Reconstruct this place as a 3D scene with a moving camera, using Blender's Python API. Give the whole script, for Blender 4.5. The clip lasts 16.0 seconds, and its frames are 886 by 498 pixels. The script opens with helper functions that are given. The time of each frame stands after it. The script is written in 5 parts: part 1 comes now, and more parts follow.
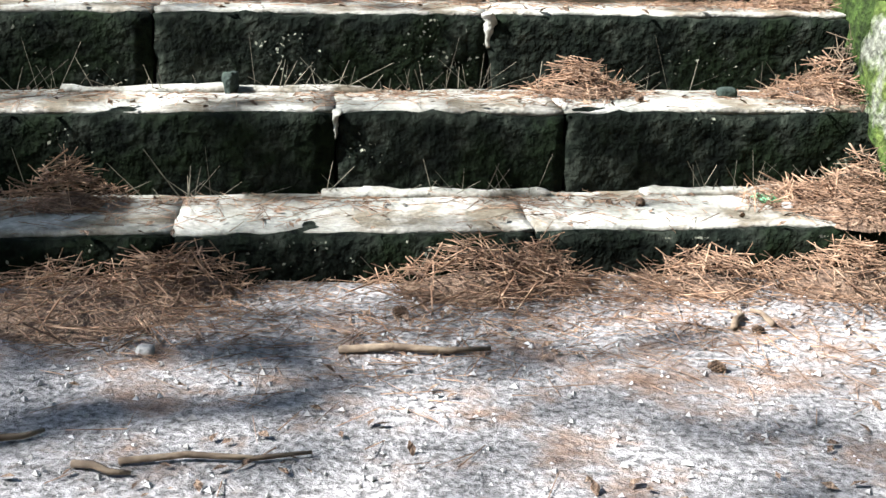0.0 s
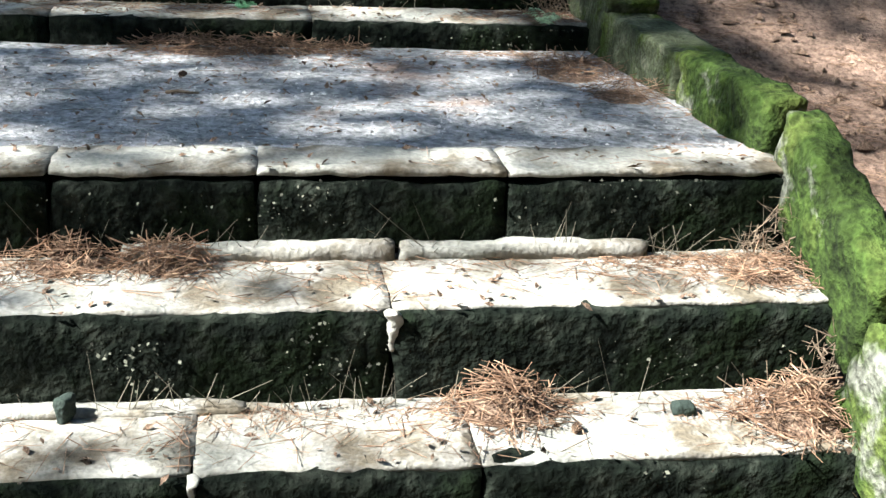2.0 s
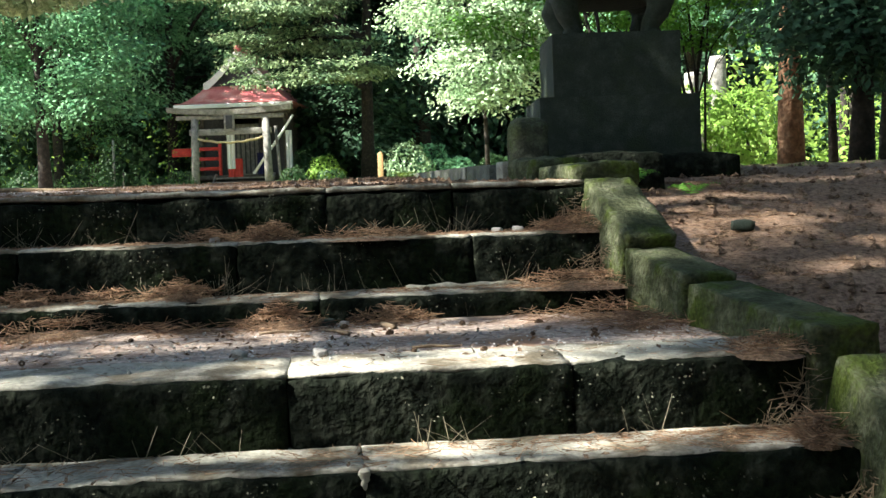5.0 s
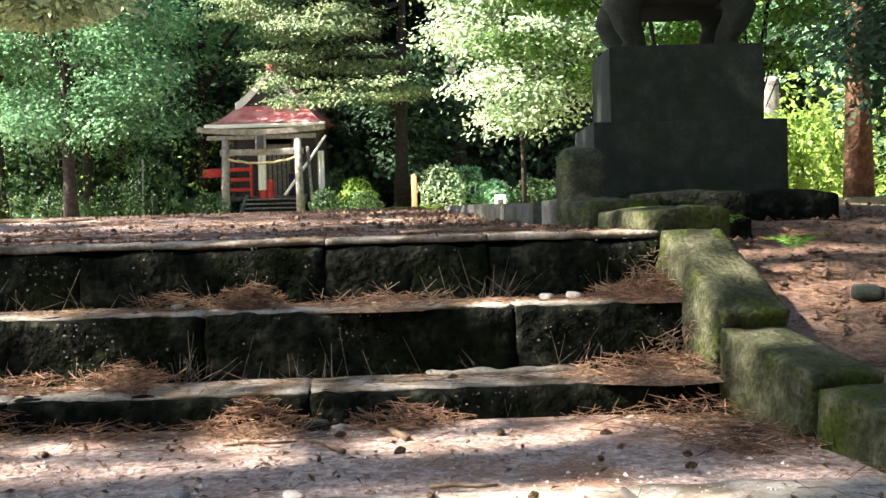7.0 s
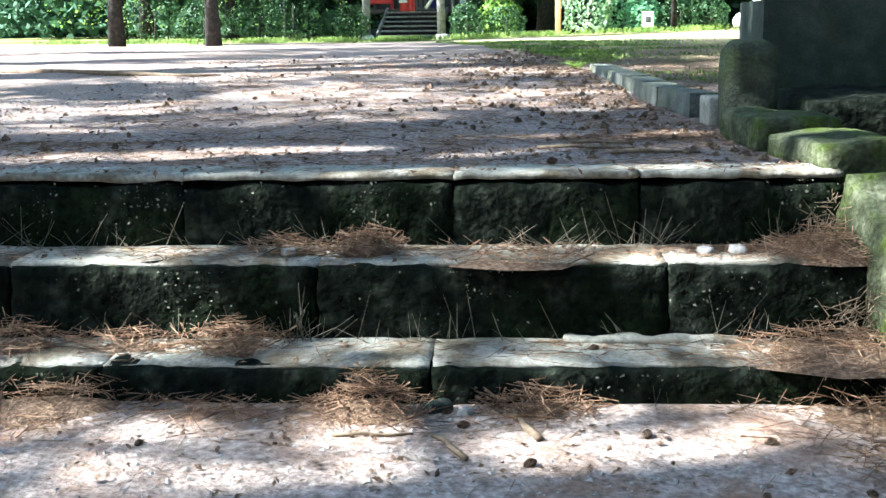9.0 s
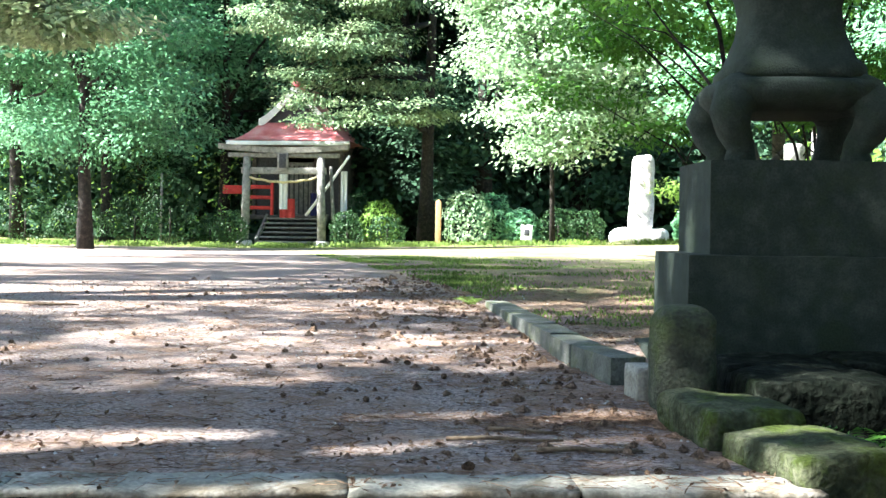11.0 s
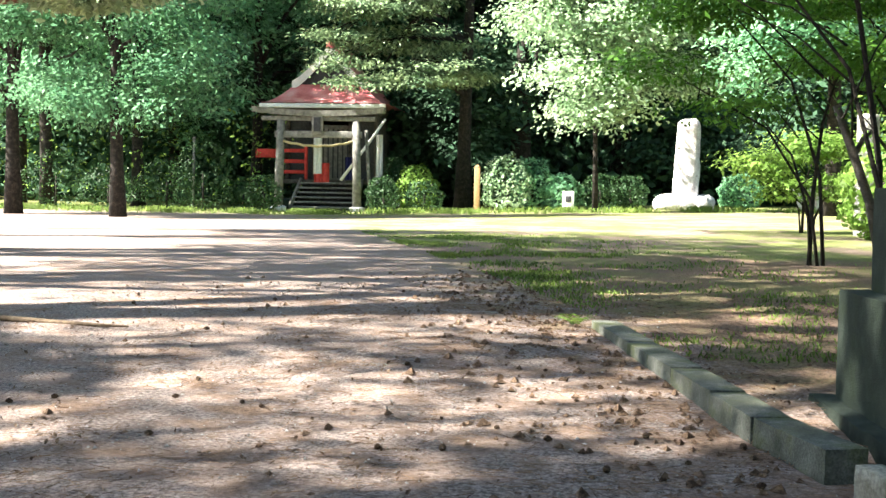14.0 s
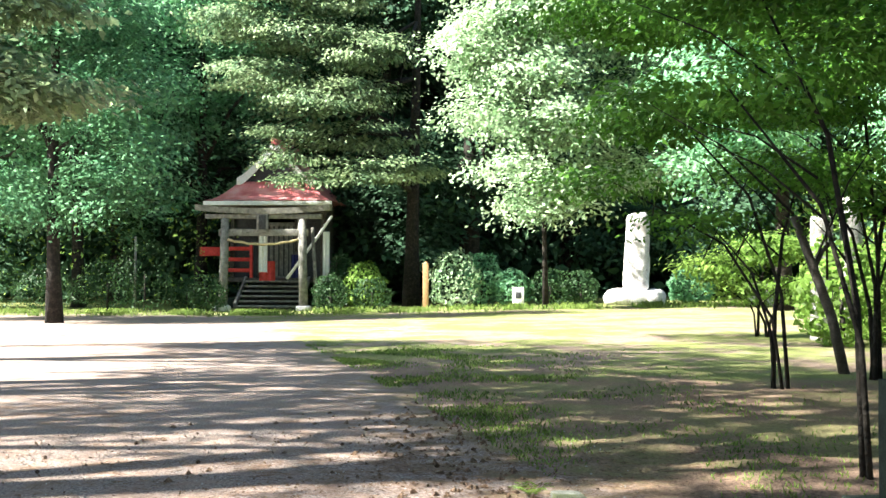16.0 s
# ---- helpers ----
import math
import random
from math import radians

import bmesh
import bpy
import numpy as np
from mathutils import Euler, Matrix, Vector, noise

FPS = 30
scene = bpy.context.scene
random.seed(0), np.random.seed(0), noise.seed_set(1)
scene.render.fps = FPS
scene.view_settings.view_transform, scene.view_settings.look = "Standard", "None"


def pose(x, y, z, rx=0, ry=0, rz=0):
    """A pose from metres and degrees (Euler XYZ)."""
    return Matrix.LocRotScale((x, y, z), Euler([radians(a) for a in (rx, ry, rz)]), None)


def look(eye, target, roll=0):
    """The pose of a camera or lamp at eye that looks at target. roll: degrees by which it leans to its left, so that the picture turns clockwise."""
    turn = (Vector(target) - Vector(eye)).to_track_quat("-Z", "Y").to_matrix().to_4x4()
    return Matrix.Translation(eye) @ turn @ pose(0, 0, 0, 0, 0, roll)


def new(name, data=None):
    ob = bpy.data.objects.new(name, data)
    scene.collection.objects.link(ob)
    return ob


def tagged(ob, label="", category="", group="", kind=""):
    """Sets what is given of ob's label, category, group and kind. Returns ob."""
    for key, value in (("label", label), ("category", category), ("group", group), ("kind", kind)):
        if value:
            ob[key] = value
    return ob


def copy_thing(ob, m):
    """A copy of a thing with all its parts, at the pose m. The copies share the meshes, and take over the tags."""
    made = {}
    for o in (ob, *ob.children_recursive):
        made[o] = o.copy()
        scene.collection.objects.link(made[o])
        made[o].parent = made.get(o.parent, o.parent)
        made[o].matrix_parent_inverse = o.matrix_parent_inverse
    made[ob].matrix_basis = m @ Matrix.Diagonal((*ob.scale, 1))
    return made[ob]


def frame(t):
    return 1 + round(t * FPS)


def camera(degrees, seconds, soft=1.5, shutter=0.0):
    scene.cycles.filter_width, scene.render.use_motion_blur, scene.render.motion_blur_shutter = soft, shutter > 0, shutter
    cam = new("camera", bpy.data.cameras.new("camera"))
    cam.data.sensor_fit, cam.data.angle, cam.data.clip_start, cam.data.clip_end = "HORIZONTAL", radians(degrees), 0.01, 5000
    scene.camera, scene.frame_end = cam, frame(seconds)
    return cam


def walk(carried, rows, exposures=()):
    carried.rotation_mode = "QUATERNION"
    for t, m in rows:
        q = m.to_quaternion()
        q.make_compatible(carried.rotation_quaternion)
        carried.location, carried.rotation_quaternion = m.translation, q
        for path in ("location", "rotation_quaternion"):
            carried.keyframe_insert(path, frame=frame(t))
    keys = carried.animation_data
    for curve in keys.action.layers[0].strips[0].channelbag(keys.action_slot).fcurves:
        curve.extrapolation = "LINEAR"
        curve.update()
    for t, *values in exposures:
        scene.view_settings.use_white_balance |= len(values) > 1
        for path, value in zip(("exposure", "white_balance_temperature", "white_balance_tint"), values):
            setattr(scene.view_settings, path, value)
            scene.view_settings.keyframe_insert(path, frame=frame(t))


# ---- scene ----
cam = camera(40.0, 16.0)
PATH = [
    (0, (-0.067, -2.789, 0.87), (-0.103, -0.869, 0.309), 1.2),
    (0.5, (0.029, -2.554, 0.956), (0.116, -0.636, 0.399), 0.9),
    (1, (0.084, -2.324, 1.246), (0.264, -0.446, 0.584), 2.0),
    (1.5, (0.14, -2.104, 1.46), (0.24, -0.234, 0.758), 2.2),
    (2, (0.016, -1.866, 1.603), (0.07, 0.019, 0.938), 2.7),
    (2.5, (0.055, -1.675, 1.629), (-0.078, 0.254, 1.116), 1.6),
    (3, (0.015, -1.483, 1.661), (-0.229, 0.475, 1.333), 1.3),
    (3.5, (-0.149, -1.065, 1.748), (-0.416, 0.91, 1.579), 0.6),
    (4, (-0.243, -0.862, 1.766), (-0.452, 1.125, 1.664), -0.2),
    (4.5, (-0.326, -0.549, 1.794), (-0.451, 1.444, 1.693), -1.2),
    (4.7, (-0.357, -0.443, 1.818), (-0.45, 1.552, 1.716), -1.9),
    (6.8, (-0.422, 0.931, 1.935), (-0.544, 2.927, 1.922), -1.7),
    (7, (-0.428, 0.988, 1.959), (-0.577, 2.982, 1.897), -1.4),
    (7.5, (-0.438, 1.081, 2.077), (-0.671, 3.058, 1.882), -1.5),
    (8, (-0.427, 1.252, 2.148), (-0.753, 3.204, 1.863), -1.4),
    (8.5, (-0.409, 1.374, 2.283), (-0.811, 3.304, 1.946), -1.0),
    (9, (-0.476, 1.519, 2.334), (-0.851, 3.448, 1.963), -0.7),
    (9.5, (-0.571, 1.564, 2.461), (-0.856, 3.51, 2.096), -0.3),
    (10, (-0.587, 1.735, 2.481), (-0.831, 3.705, 2.241), -0.2),
    (10.2, (-0.581, 1.86, 2.517), (-0.816, 3.838, 2.344), -0.1),
    (12.3, (-1.015, 2.865, 2.517), (-1.129, 4.862, 2.516), 2.4),
    (12.5, (-1.069, 2.973, 2.559), (-1.221, 4.967, 2.539), 2.2),
    (13, (-1.135, 3.118, 2.589), (-1.373, 5.102, 2.531), 1.2),
    (13.5, (-1.202, 3.237, 2.694), (-1.458, 5.218, 2.611), 0.8),
    (14, (-1.204, 3.326, 2.806), (-1.426, 5.31, 2.694), 1.0),
    (14.5, (-1.145, 3.531, 2.902), (-1.321, 5.519, 2.763), 1.3),
    (15, (-1.114, 3.736, 3.094), (-1.237, 5.728, 2.957), 1.6),
    (15.5, (-1.174, 3.91, 3.149), (-1.27, 5.906, 3.083), 1.2),
    (16, (-1.232, 4.058, 3.174), (-1.374, 6.053, 3.205), 0.2),
]
walk(cam, [(t, look(eye, target, roll)) for t, eye, target, roll in PATH], [(0, 2.6, 5750, 7), (2, 2.75, 5850, 5), (3.2, 2.75, 5950, -2), (3.6, 2.65, 6050, -2), (4.7, 2.75, 6450, 1), (7, 3.2, 7100, 17), (8.5, 3.6, 5950, 5), (10, 3.5, 5500, 0), (12.5, 3.3, 6900, 13), (14.5, 2.95, 6550, 3), (16, 2.85, 6500, 3)])

# ---------------- light ----------------
SUN_DIR = Vector((-0.80, -0.27, 0.82)).normalized()
world = bpy.data.worlds.new("sky")
scene.world = world
world.use_nodes = True
wn = world.node_tree
sky = wn.nodes.new("ShaderNodeTexSky")
sky.sky_type = "NISHITA"
sky.sun_disc = False
sky.sun_elevation = math.asin(SUN_DIR.z)
sky.sun_rotation = math.atan2(SUN_DIR.x, SUN_DIR.y)
wn.nodes["Background"].inputs["Strength"].default_value = 0.05
wn.links.new(sky.outputs["Color"], wn.nodes["Background"].inputs["Color"])
sun = new("sun", bpy.data.lights.new("sun", "SUN"))
sun.data.energy = 5.0
sun.data.angle = radians(0.6)
sun.data.color = (1.0, 0.95, 0.88)
sun.matrix_world = look(SUN_DIR * 60, (0, 0, 0))

# ---------------- materials ----------------


def material(name, stops, scale=6.0, detail=6.0, rough=0.85, bump=0.3, bump_scale=40.0, spec=0.3, grain=0.25, second=None, second_scale=1.2, second_mix=(0.5, 0.6), thin=0.0, vary=0.0):
    """Noise between colour stops, a finer grain over it, large stains of a second colour, and fine relief."""
    m = bpy.data.materials.new(name)
    m.use_nodes = True
    n, l = m.node_tree.nodes, m.node_tree.links
    b = n["Principled BSDF"]
    b.inputs["Roughness"].default_value = rough
    b.inputs["Specular IOR Level"].default_value = spec
    co = n.new("ShaderNodeTexCoord").outputs["Object"]
    t = n.new("ShaderNodeTexNoise")
    t.inputs["Scale"].default_value, t.inputs["Detail"].default_value = scale, detail
    l.new(co, t.inputs["Vector"])
    r = n.new("ShaderNodeValToRGB")
    r.color_ramp.elements[0].position, r.color_ramp.elements[1].position = 0.3, 0.7
    while len(r.color_ramp.elements) < len(stops):
        r.color_ramp.elements.new(0.5)
    for k, (e, c) in enumerate(zip(r.color_ramp.elements, stops)):
        e.position = 0.3 + 0.4 * k / max(1, len(stops) - 1)
        e.color = (*c, 1)
    l.new(t.outputs["Fac"], r.inputs["Fac"])
    col = r.outputs["Color"]
    g = n.new("ShaderNodeTexNoise")
    g.inputs["Scale"].default_value, g.inputs["Detail"].default_value = bump_scale, 4.0
    l.new(co, g.inputs["Vector"])
    if second:
        s = n.new("ShaderNodeTexNoise")
        s.inputs["Scale"].default_value, s.inputs["Detail"].default_value = second_scale, 7.0
        s.inputs["Roughness"].default_value = 0.65
        l.new(co, s.inputs["Vector"])
        q = n.new("ShaderNodeMapRange")
        q.inputs["From Min"].default_value, q.inputs["From Max"].default_value = second_mix
        l.new(s.outputs["Fac"], q.inputs["Value"])
        x = n.new("ShaderNodeMix")
        x.data_type = "RGBA"
        l.new(q.outputs["Result"], x.inputs["Factor"])
        l.new(col, x.inputs["A"])
        x.inputs["B"].default_value = (*second, 1)
        col = x.outputs["Result"]
    h = n.new("ShaderNodeHueSaturation")
    v = n.new("ShaderNodeMapRange")
    v.inputs["From Min"].default_value, v.inputs["From Max"].default_value = 0.3, 0.7
    v.inputs["To Min"].default_value, v.inputs["To Max"].default_value = 1 - grain, 1 + grain
    l.new(g.outputs["Fac"], v.inputs["Value"])
    val = v.outputs["Result"]
    if vary:
        geo = n.new("ShaderNodeNewGeometry")
        w = n.new("ShaderNodeMapRange")
        w.inputs["To Min"].default_value, w.inputs["To Max"].default_value = 1 - vary, 1 + vary
        l.new(geo.outputs["Random Per Island"], w.inputs["Value"])
        mul = n.new("ShaderNodeMath")
        mul.operation = "MULTIPLY"
        l.new(val, mul.inputs[0])
        l.new(w.outputs["Result"], mul.inputs[1])
        val = mul.outputs["Value"]
    l.new(val, h.inputs["Value"])
    l.new(col, h.inputs["Color"])
    l.new(h.outputs["Color"], b.inputs["Base Color"])
    if bump:
        k = n.new("ShaderNodeBump")
        k.inputs["Strength"].default_value, k.inputs["Distance"].default_value = bump, 0.02
        l.new(g.outputs["Fac"], k.inputs["Height"])
        l.new(k.outputs["Normal"], b.inputs["Normal"])
    if thin:
        tr = n.new("ShaderNodeBsdfTranslucent")
        l.new(h.outputs["Color"], tr.inputs["Color"])
        mix = n.new("ShaderNodeMixShader")
        mix.inputs["Fac"].default_value = thin
        l.new(b.outputs["BSDF"], mix.inputs[1])
        l.new(tr.outputs["BSDF"], mix.inputs[2])
        l.new(mix.outputs["Shader"], n["Material Output"].inputs["Surface"])
    return m


def leaf(name, a, b, thin=0.4, rough=0.5):
    return material(name, [a, b], scale=0.9, detail=3, rough=rough, bump=0, grain=0.2, vary=0.45, thin=thin, spec=0.2)


M_CEMENT = material("worn_cement", [(0.165, 0.161, 0.133), (0.291, 0.276, 0.237), (0.407, 0.382, 0.335)], 5, rough=0.9, bump=0.35, bump_scale=70, grain=0.3, second=(0.102, 0.0828, 0.0559), second_scale=4.2, second_mix=(0.44, 0.62))
# near-black: moss plus the shade on the risers, put into the colour
M_DARK = material("mossy_shade_dark_stone", [(0.003, 0.0042, 0.003), (0.006, 0.0078, 0.0054), (0.024, 0.027, 0.02)], 14, detail=11, rough=0.95, bump=1.0, bump_scale=38, grain=0.6, second=(0.005, 0.0078, 0.0034), second_scale=3.0, spec=0.05)
M_MOSS = material("moss_on_stone", [(0.006, 0.009, 0.003), (0.025, 0.040, 0.008), (0.060, 0.075, 0.018)], 5.5, detail=10, rough=1, bump=1.0, bump_scale=45, grain=0.55, second=(0.11, 0.11, 0.085), second_scale=4.0, second_mix=(0.54, 0.62), spec=0.1)
M_KERB = material("lichen_kerb_stone", [(0.02, 0.023, 0.012), (0.052, 0.058, 0.032), (0.13, 0.13, 0.09)], 9, detail=8, rough=0.95, bump=0.7, bump_scale=60, grain=0.4, second=(0.0425, 0.0578, 0.0119), second_scale=5.0, second_mix=(0.47, 0.58), spec=0.1)
M_GRANITE = material("grey_granite", [(0.115, 0.122, 0.115), (0.187, 0.194, 0.187), (0.259, 0.259, 0.252)], 60, detail=4, rough=0.8, bump=0.25, bump_scale=160, grain=0.35, second=(0.0936, 0.108, 0.0792), second_scale=2.0)
M_CURB = material("mossy_grey_curb_stone", [(0.05, 0.055, 0.042), (0.10, 0.105, 0.092), (0.19, 0.19, 0.175)], 9, detail=9, rough=0.9, bump=0.4, bump_scale=120, grain=0.35, second=(0.084, 0.0931, 0.0473), second_scale=5, second_mix=(0.48, 0.62))
# weathered stone, darkened in colour for the tree shade over the lantern
M_LANTERN = material("weathered_shaded_lantern_stone", [(0.0135, 0.0205, 0.0155), (0.020, 0.0285, 0.0215), (0.033, 0.043, 0.034)], 14, detail=8, rough=0.9, bump=0.4, bump_scale=120, grain=0.3, second=(0.018, 0.0281, 0.0148), second_scale=6, second_mix=(0.5, 0.65))
M_POST_STONE = material("lichened_post_stone", [(0.018, 0.021, 0.015), (0.04, 0.045, 0.03), (0.13, 0.135, 0.1)], 12, detail=9, rough=0.95, bump=0.7, bump_scale=80, grain=0.4, second=(0.03, 0.042, 0.012), second_scale=6, second_mix=(0.45, 0.6))
M_PALE = material("pale_monument_stone", [(0.42, 0.38, 0.40), (0.58, 0.54, 0.56), (0.66, 0.63, 0.64)], 5, detail=8, rough=0.9, bump=0.4, bump_scale=20, grain=0.2)
M_STEM = material("pale_dry_stems", [(0.07, 0.06, 0.042), (0.15, 0.13, 0.095)], 20, rough=0.9, bump=0, vary=0.5)
M_FLECK = material("lichen_flecks", [(0.035, 0.038, 0.026), (0.12, 0.115, 0.085)], 30, rough=0.95, bump=0, vary=0.7)
M_LICHEN = material("pale_lichened_stone", [(0.16, 0.15, 0.14), (0.30, 0.28, 0.27), (0.46, 0.42, 0.41)], 9, detail=9, rough=0.95, bump=0.5, bump_scale=40, grain=0.3, second=(0.13, 0.14, 0.10), second_scale=4)
M_NEEDLE = material("dry_pine_needles", [(0.085, 0.045, 0.025), (0.185, 0.108, 0.064), (0.34, 0.225, 0.145)], 30, rough=0.8, bump=0, grain=0.2, vary=0.5)
M_CONE = material("pine_cone_scales", [(0.05, 0.03, 0.018), (0.12, 0.075, 0.045)], 40, rough=0.85, bump=0.3, vary=0.4)
M_TWIG = material("dead_twig", [(0.09, 0.06, 0.04), (0.2, 0.15, 0.1)], 30, rough=0.9, bump=0.4)
M_PEBBLE = material("pebble", [(0.16, 0.15, 0.14), (0.35, 0.33, 0.31), (0.5, 0.48, 0.46)], 4, rough=0.85, bump=0.3, bump_scale=80, vary=0.35)
M_BARK = material("dark_bark", [(0.008, 0.007, 0.006), (0.018, 0.015, 0.012), (0.04, 0.033, 0.026)], 9, detail=9, rough=0.95, bump=1.0, bump_scale=25, grain=0.4)
M_BARK_RED = material("red_pine_bark", [(0.07, 0.035, 0.02), (0.16, 0.085, 0.05), (0.22, 0.135, 0.085)], 8, detail=9, rough=0.95, bump=1.0, bump_scale=20, grain=0.4)
# darker copy of the grey wood: shade inside the shrine is in the colour
M_WOOD_DARK = material("aged_and_shaded_wood", [(0.035, 0.03, 0.026), (0.07, 0.06, 0.052), (0.11, 0.1, 0.09)], 7, rough=0.85, bump=0.4, bump_scale=60, grain=0.3)
M_WOOD = material("grey_weathered_wood", [(0.12, 0.115, 0.105), (0.2, 0.19, 0.175), (0.28, 0.265, 0.245)], 7, rough=0.85, bump=0.4, bump_scale=60, grain=0.3)
M_POST = material("orange_wood", [(0.288, 0.162, 0.072), (0.416, 0.255, 0.126)], 12, rough=0.7, bump=0.2, bump_scale=80)
M_RED = material("red_painted_wood", [(0.40, 0.025, 0.02), (0.55, 0.05, 0.04)], 6, rough=0.55, bump=0.1)
M_ROOF = material("faded_red_sheet_metal", [(0.5, 0.08, 0.09), (0.66, 0.2, 0.21), (0.72, 0.34, 0.34)], 2.0, rough=0.45, bump=0.1, grain=0.15, spec=0.5)
M_WHITE = material("white_paint", [(0.68, 0.68, 0.68), (0.8, 0.8, 0.79)], 8, rough=0.6, bump=0.1, grain=0.1)
M_NAVY = material("dark_blue_cloth", [(0.012, 0.012, 0.06), (0.03, 0.03, 0.12)], 8, rough=0.9, bump=0.1)
M_INK = material("dark_print_and_shade", [(0.03, 0.03, 0.035), (0.06, 0.06, 0.065)], 20, rough=0.7, bump=0)
M_ROPE = material("straw_rope", [(0.35, 0.28, 0.15), (0.5, 0.42, 0.25)], 40, rough=0.9, bump=0.4)
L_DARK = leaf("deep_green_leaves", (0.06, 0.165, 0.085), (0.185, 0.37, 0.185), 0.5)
# shade within the crowns is put into this darker leaf green
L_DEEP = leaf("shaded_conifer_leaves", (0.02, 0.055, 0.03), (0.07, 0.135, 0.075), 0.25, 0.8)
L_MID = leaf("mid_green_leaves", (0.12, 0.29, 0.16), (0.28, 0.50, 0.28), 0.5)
# strong sun is put into this colour, paler than the leaves themselves
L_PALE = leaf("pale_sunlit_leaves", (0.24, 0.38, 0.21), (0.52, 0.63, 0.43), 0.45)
L_MAPLE = leaf("maple_leaves", (0.06, 0.16, 0.02), (0.15, 0.32, 0.05), 0.5)
L_PINE = leaf("pine_needle_sprays", (0.07, 0.14, 0.075), (0.30, 0.38, 0.20), 0.35)
L_YELLOW = leaf("yellow_green_leaves", (0.136, 0.243, 0.045), (0.255, 0.378, 0.09), 0.5)
L_BUSH = leaf("clipped_bush_leaves", (0.014, 0.042, 0.016), (0.05, 0.10, 0.035), 0.2)
L_GRASS = leaf("grass_blades", (0.10, 0.17, 0.03), (0.22, 0.3, 0.07), 0.4)

# ---------------- mesh helpers ----------------


def link(name, bm, mat, parent=None, label="", smooth=True):
    me = bpy.data.meshes.new(name)
    bm.to_mesh(me)
    bm.free()
    return link_mesh(name, me, mat, parent, label, smooth)


def link_mesh(name, me, mat, parent=None, label="", smooth=True):
    me.materials.append(mat)
    if smooth:
        me.polygons.foreach_set("use_smooth", [True] * len(me.polygons))
    ob = new(name, me)
    if parent is not None:
        ob.parent = parent
    if label:
        ob["label"] = label
    return ob


def part(name, bm, mat, parent, label="", smooth=True):
    return link(name, bm, mat, parent, label, smooth)


def thing(name, m, label, category, group="", kind=""):
    e = new(name)
    e.matrix_basis = m
    return tagged(e, label, category, group, kind)


def stone(sx, sy, sz, r=0.02, cell=0.06, rough=0.006, freq=6.0, seed=0.0, low=-0.5, taper=0.0, chips=0.0):
    """A worn block: a box of small cells with rounded edges, uneven faces and chipped top corners. Its base is at z=0 and its middle at x=y=0."""
    bm = bmesh.new()
    cnt = [max(2, min(26, round(s / cell))) for s in (sx, sy, sz)]
    half = Vector((sx / 2, sy / 2, sz / 2))
    made = {}

    def vert(i, j, k):
        key = (i, j, k)
        if key not in made:
            p = Vector((-half.x + sx * i / cnt[0], -half.y + sy * j / cnt[1], -half.z + sz * k / cnt[2]))
            rr = min(r, half.x, half.y, half.z)
            q = Vector([max(-h + rr, min(h - rr, c)) for c, h in zip(p, half)])
            d = p - q
            if d.length > 1e-6:
                p = q + d.normalized() * min(rr, d.length)
            nv = noise.noise_vector(p * freq + Vector((seed, seed * 1.7, seed * 0.3)))
            nv += 0.5 * noise.noise_vector(p * freq * 3 + Vector((seed * 2, seed, 5)))
            p = p + nv * rough
            if chips:
                e = noise.noise(Vector((p.x * 5 + seed * 3, 7.1, seed)))
                near = max(0.0, p.z / half.z - 0.3) * max(0.0, -p.y / half.y - 0.2)
                p.z -= max(0.0, e - 0.1) * chips * near
                p.y += max(0.0, e - 0.1) * chips * near
            if taper:
                f = 1 - taper * (p.z + half.z) / sz
                p.x, p.y = p.x * f, p.y * f
            p.z += half.z
            made[key] = bm.verts.new(p)
        return made[key]

    a, b, c = cnt
    for i in range(a):
        for j in range(b):
            bm.faces.new((vert(i, j, 0), vert(i, j + 1, 0), vert(i + 1, j + 1, 0), vert(i + 1, j, 0)))
            bm.faces.new((vert(i, j, c), vert(i + 1, j, c), vert(i + 1, j + 1, c), vert(i, j + 1, c)))
    for i in range(a):
        for k in range(c):
            bm.faces.new((vert(i, 0, k), vert(i + 1, 0, k), vert(i + 1, 0, k + 1), vert(i, 0, k + 1)))
            bm.faces.new((vert(i, b, k), vert(i, b, k + 1), vert(i + 1, b, k + 1), vert(i + 1, b, k)))
    for j in range(b):
        for k in range(c):
            bm.faces.new((vert(0, j, k), vert(0, j, k + 1), vert(0, j + 1, k + 1), vert(0, j + 1, k)))
            bm.faces.new((vert(a, j, k), vert(a, j + 1, k), vert(a, j + 1, k + 1), vert(a, j, k + 1)))
    return bm


def box(sx, sy, sz, bevel=0.01, at=(0, 0, 0), m=None):
    """A bevelled box whose base centre is at the given place."""
    bm = bmesh.new()
    bmesh.ops.create_cube(bm, size=1, matrix=Matrix.Translation((0, 0, sz / 2)) @ Matrix.Diagonal((sx, sy, sz, 1)))
    if bevel:
        bmesh.ops.bevel(bm, geom=bm.edges[:], offset=bevel, segments=2, affect="EDGES", profile=0.5)
    bmesh.ops.transform(bm, matrix=Matrix.Translation(at) @ (m or Matrix()), verts=bm.verts[:])
    return bm


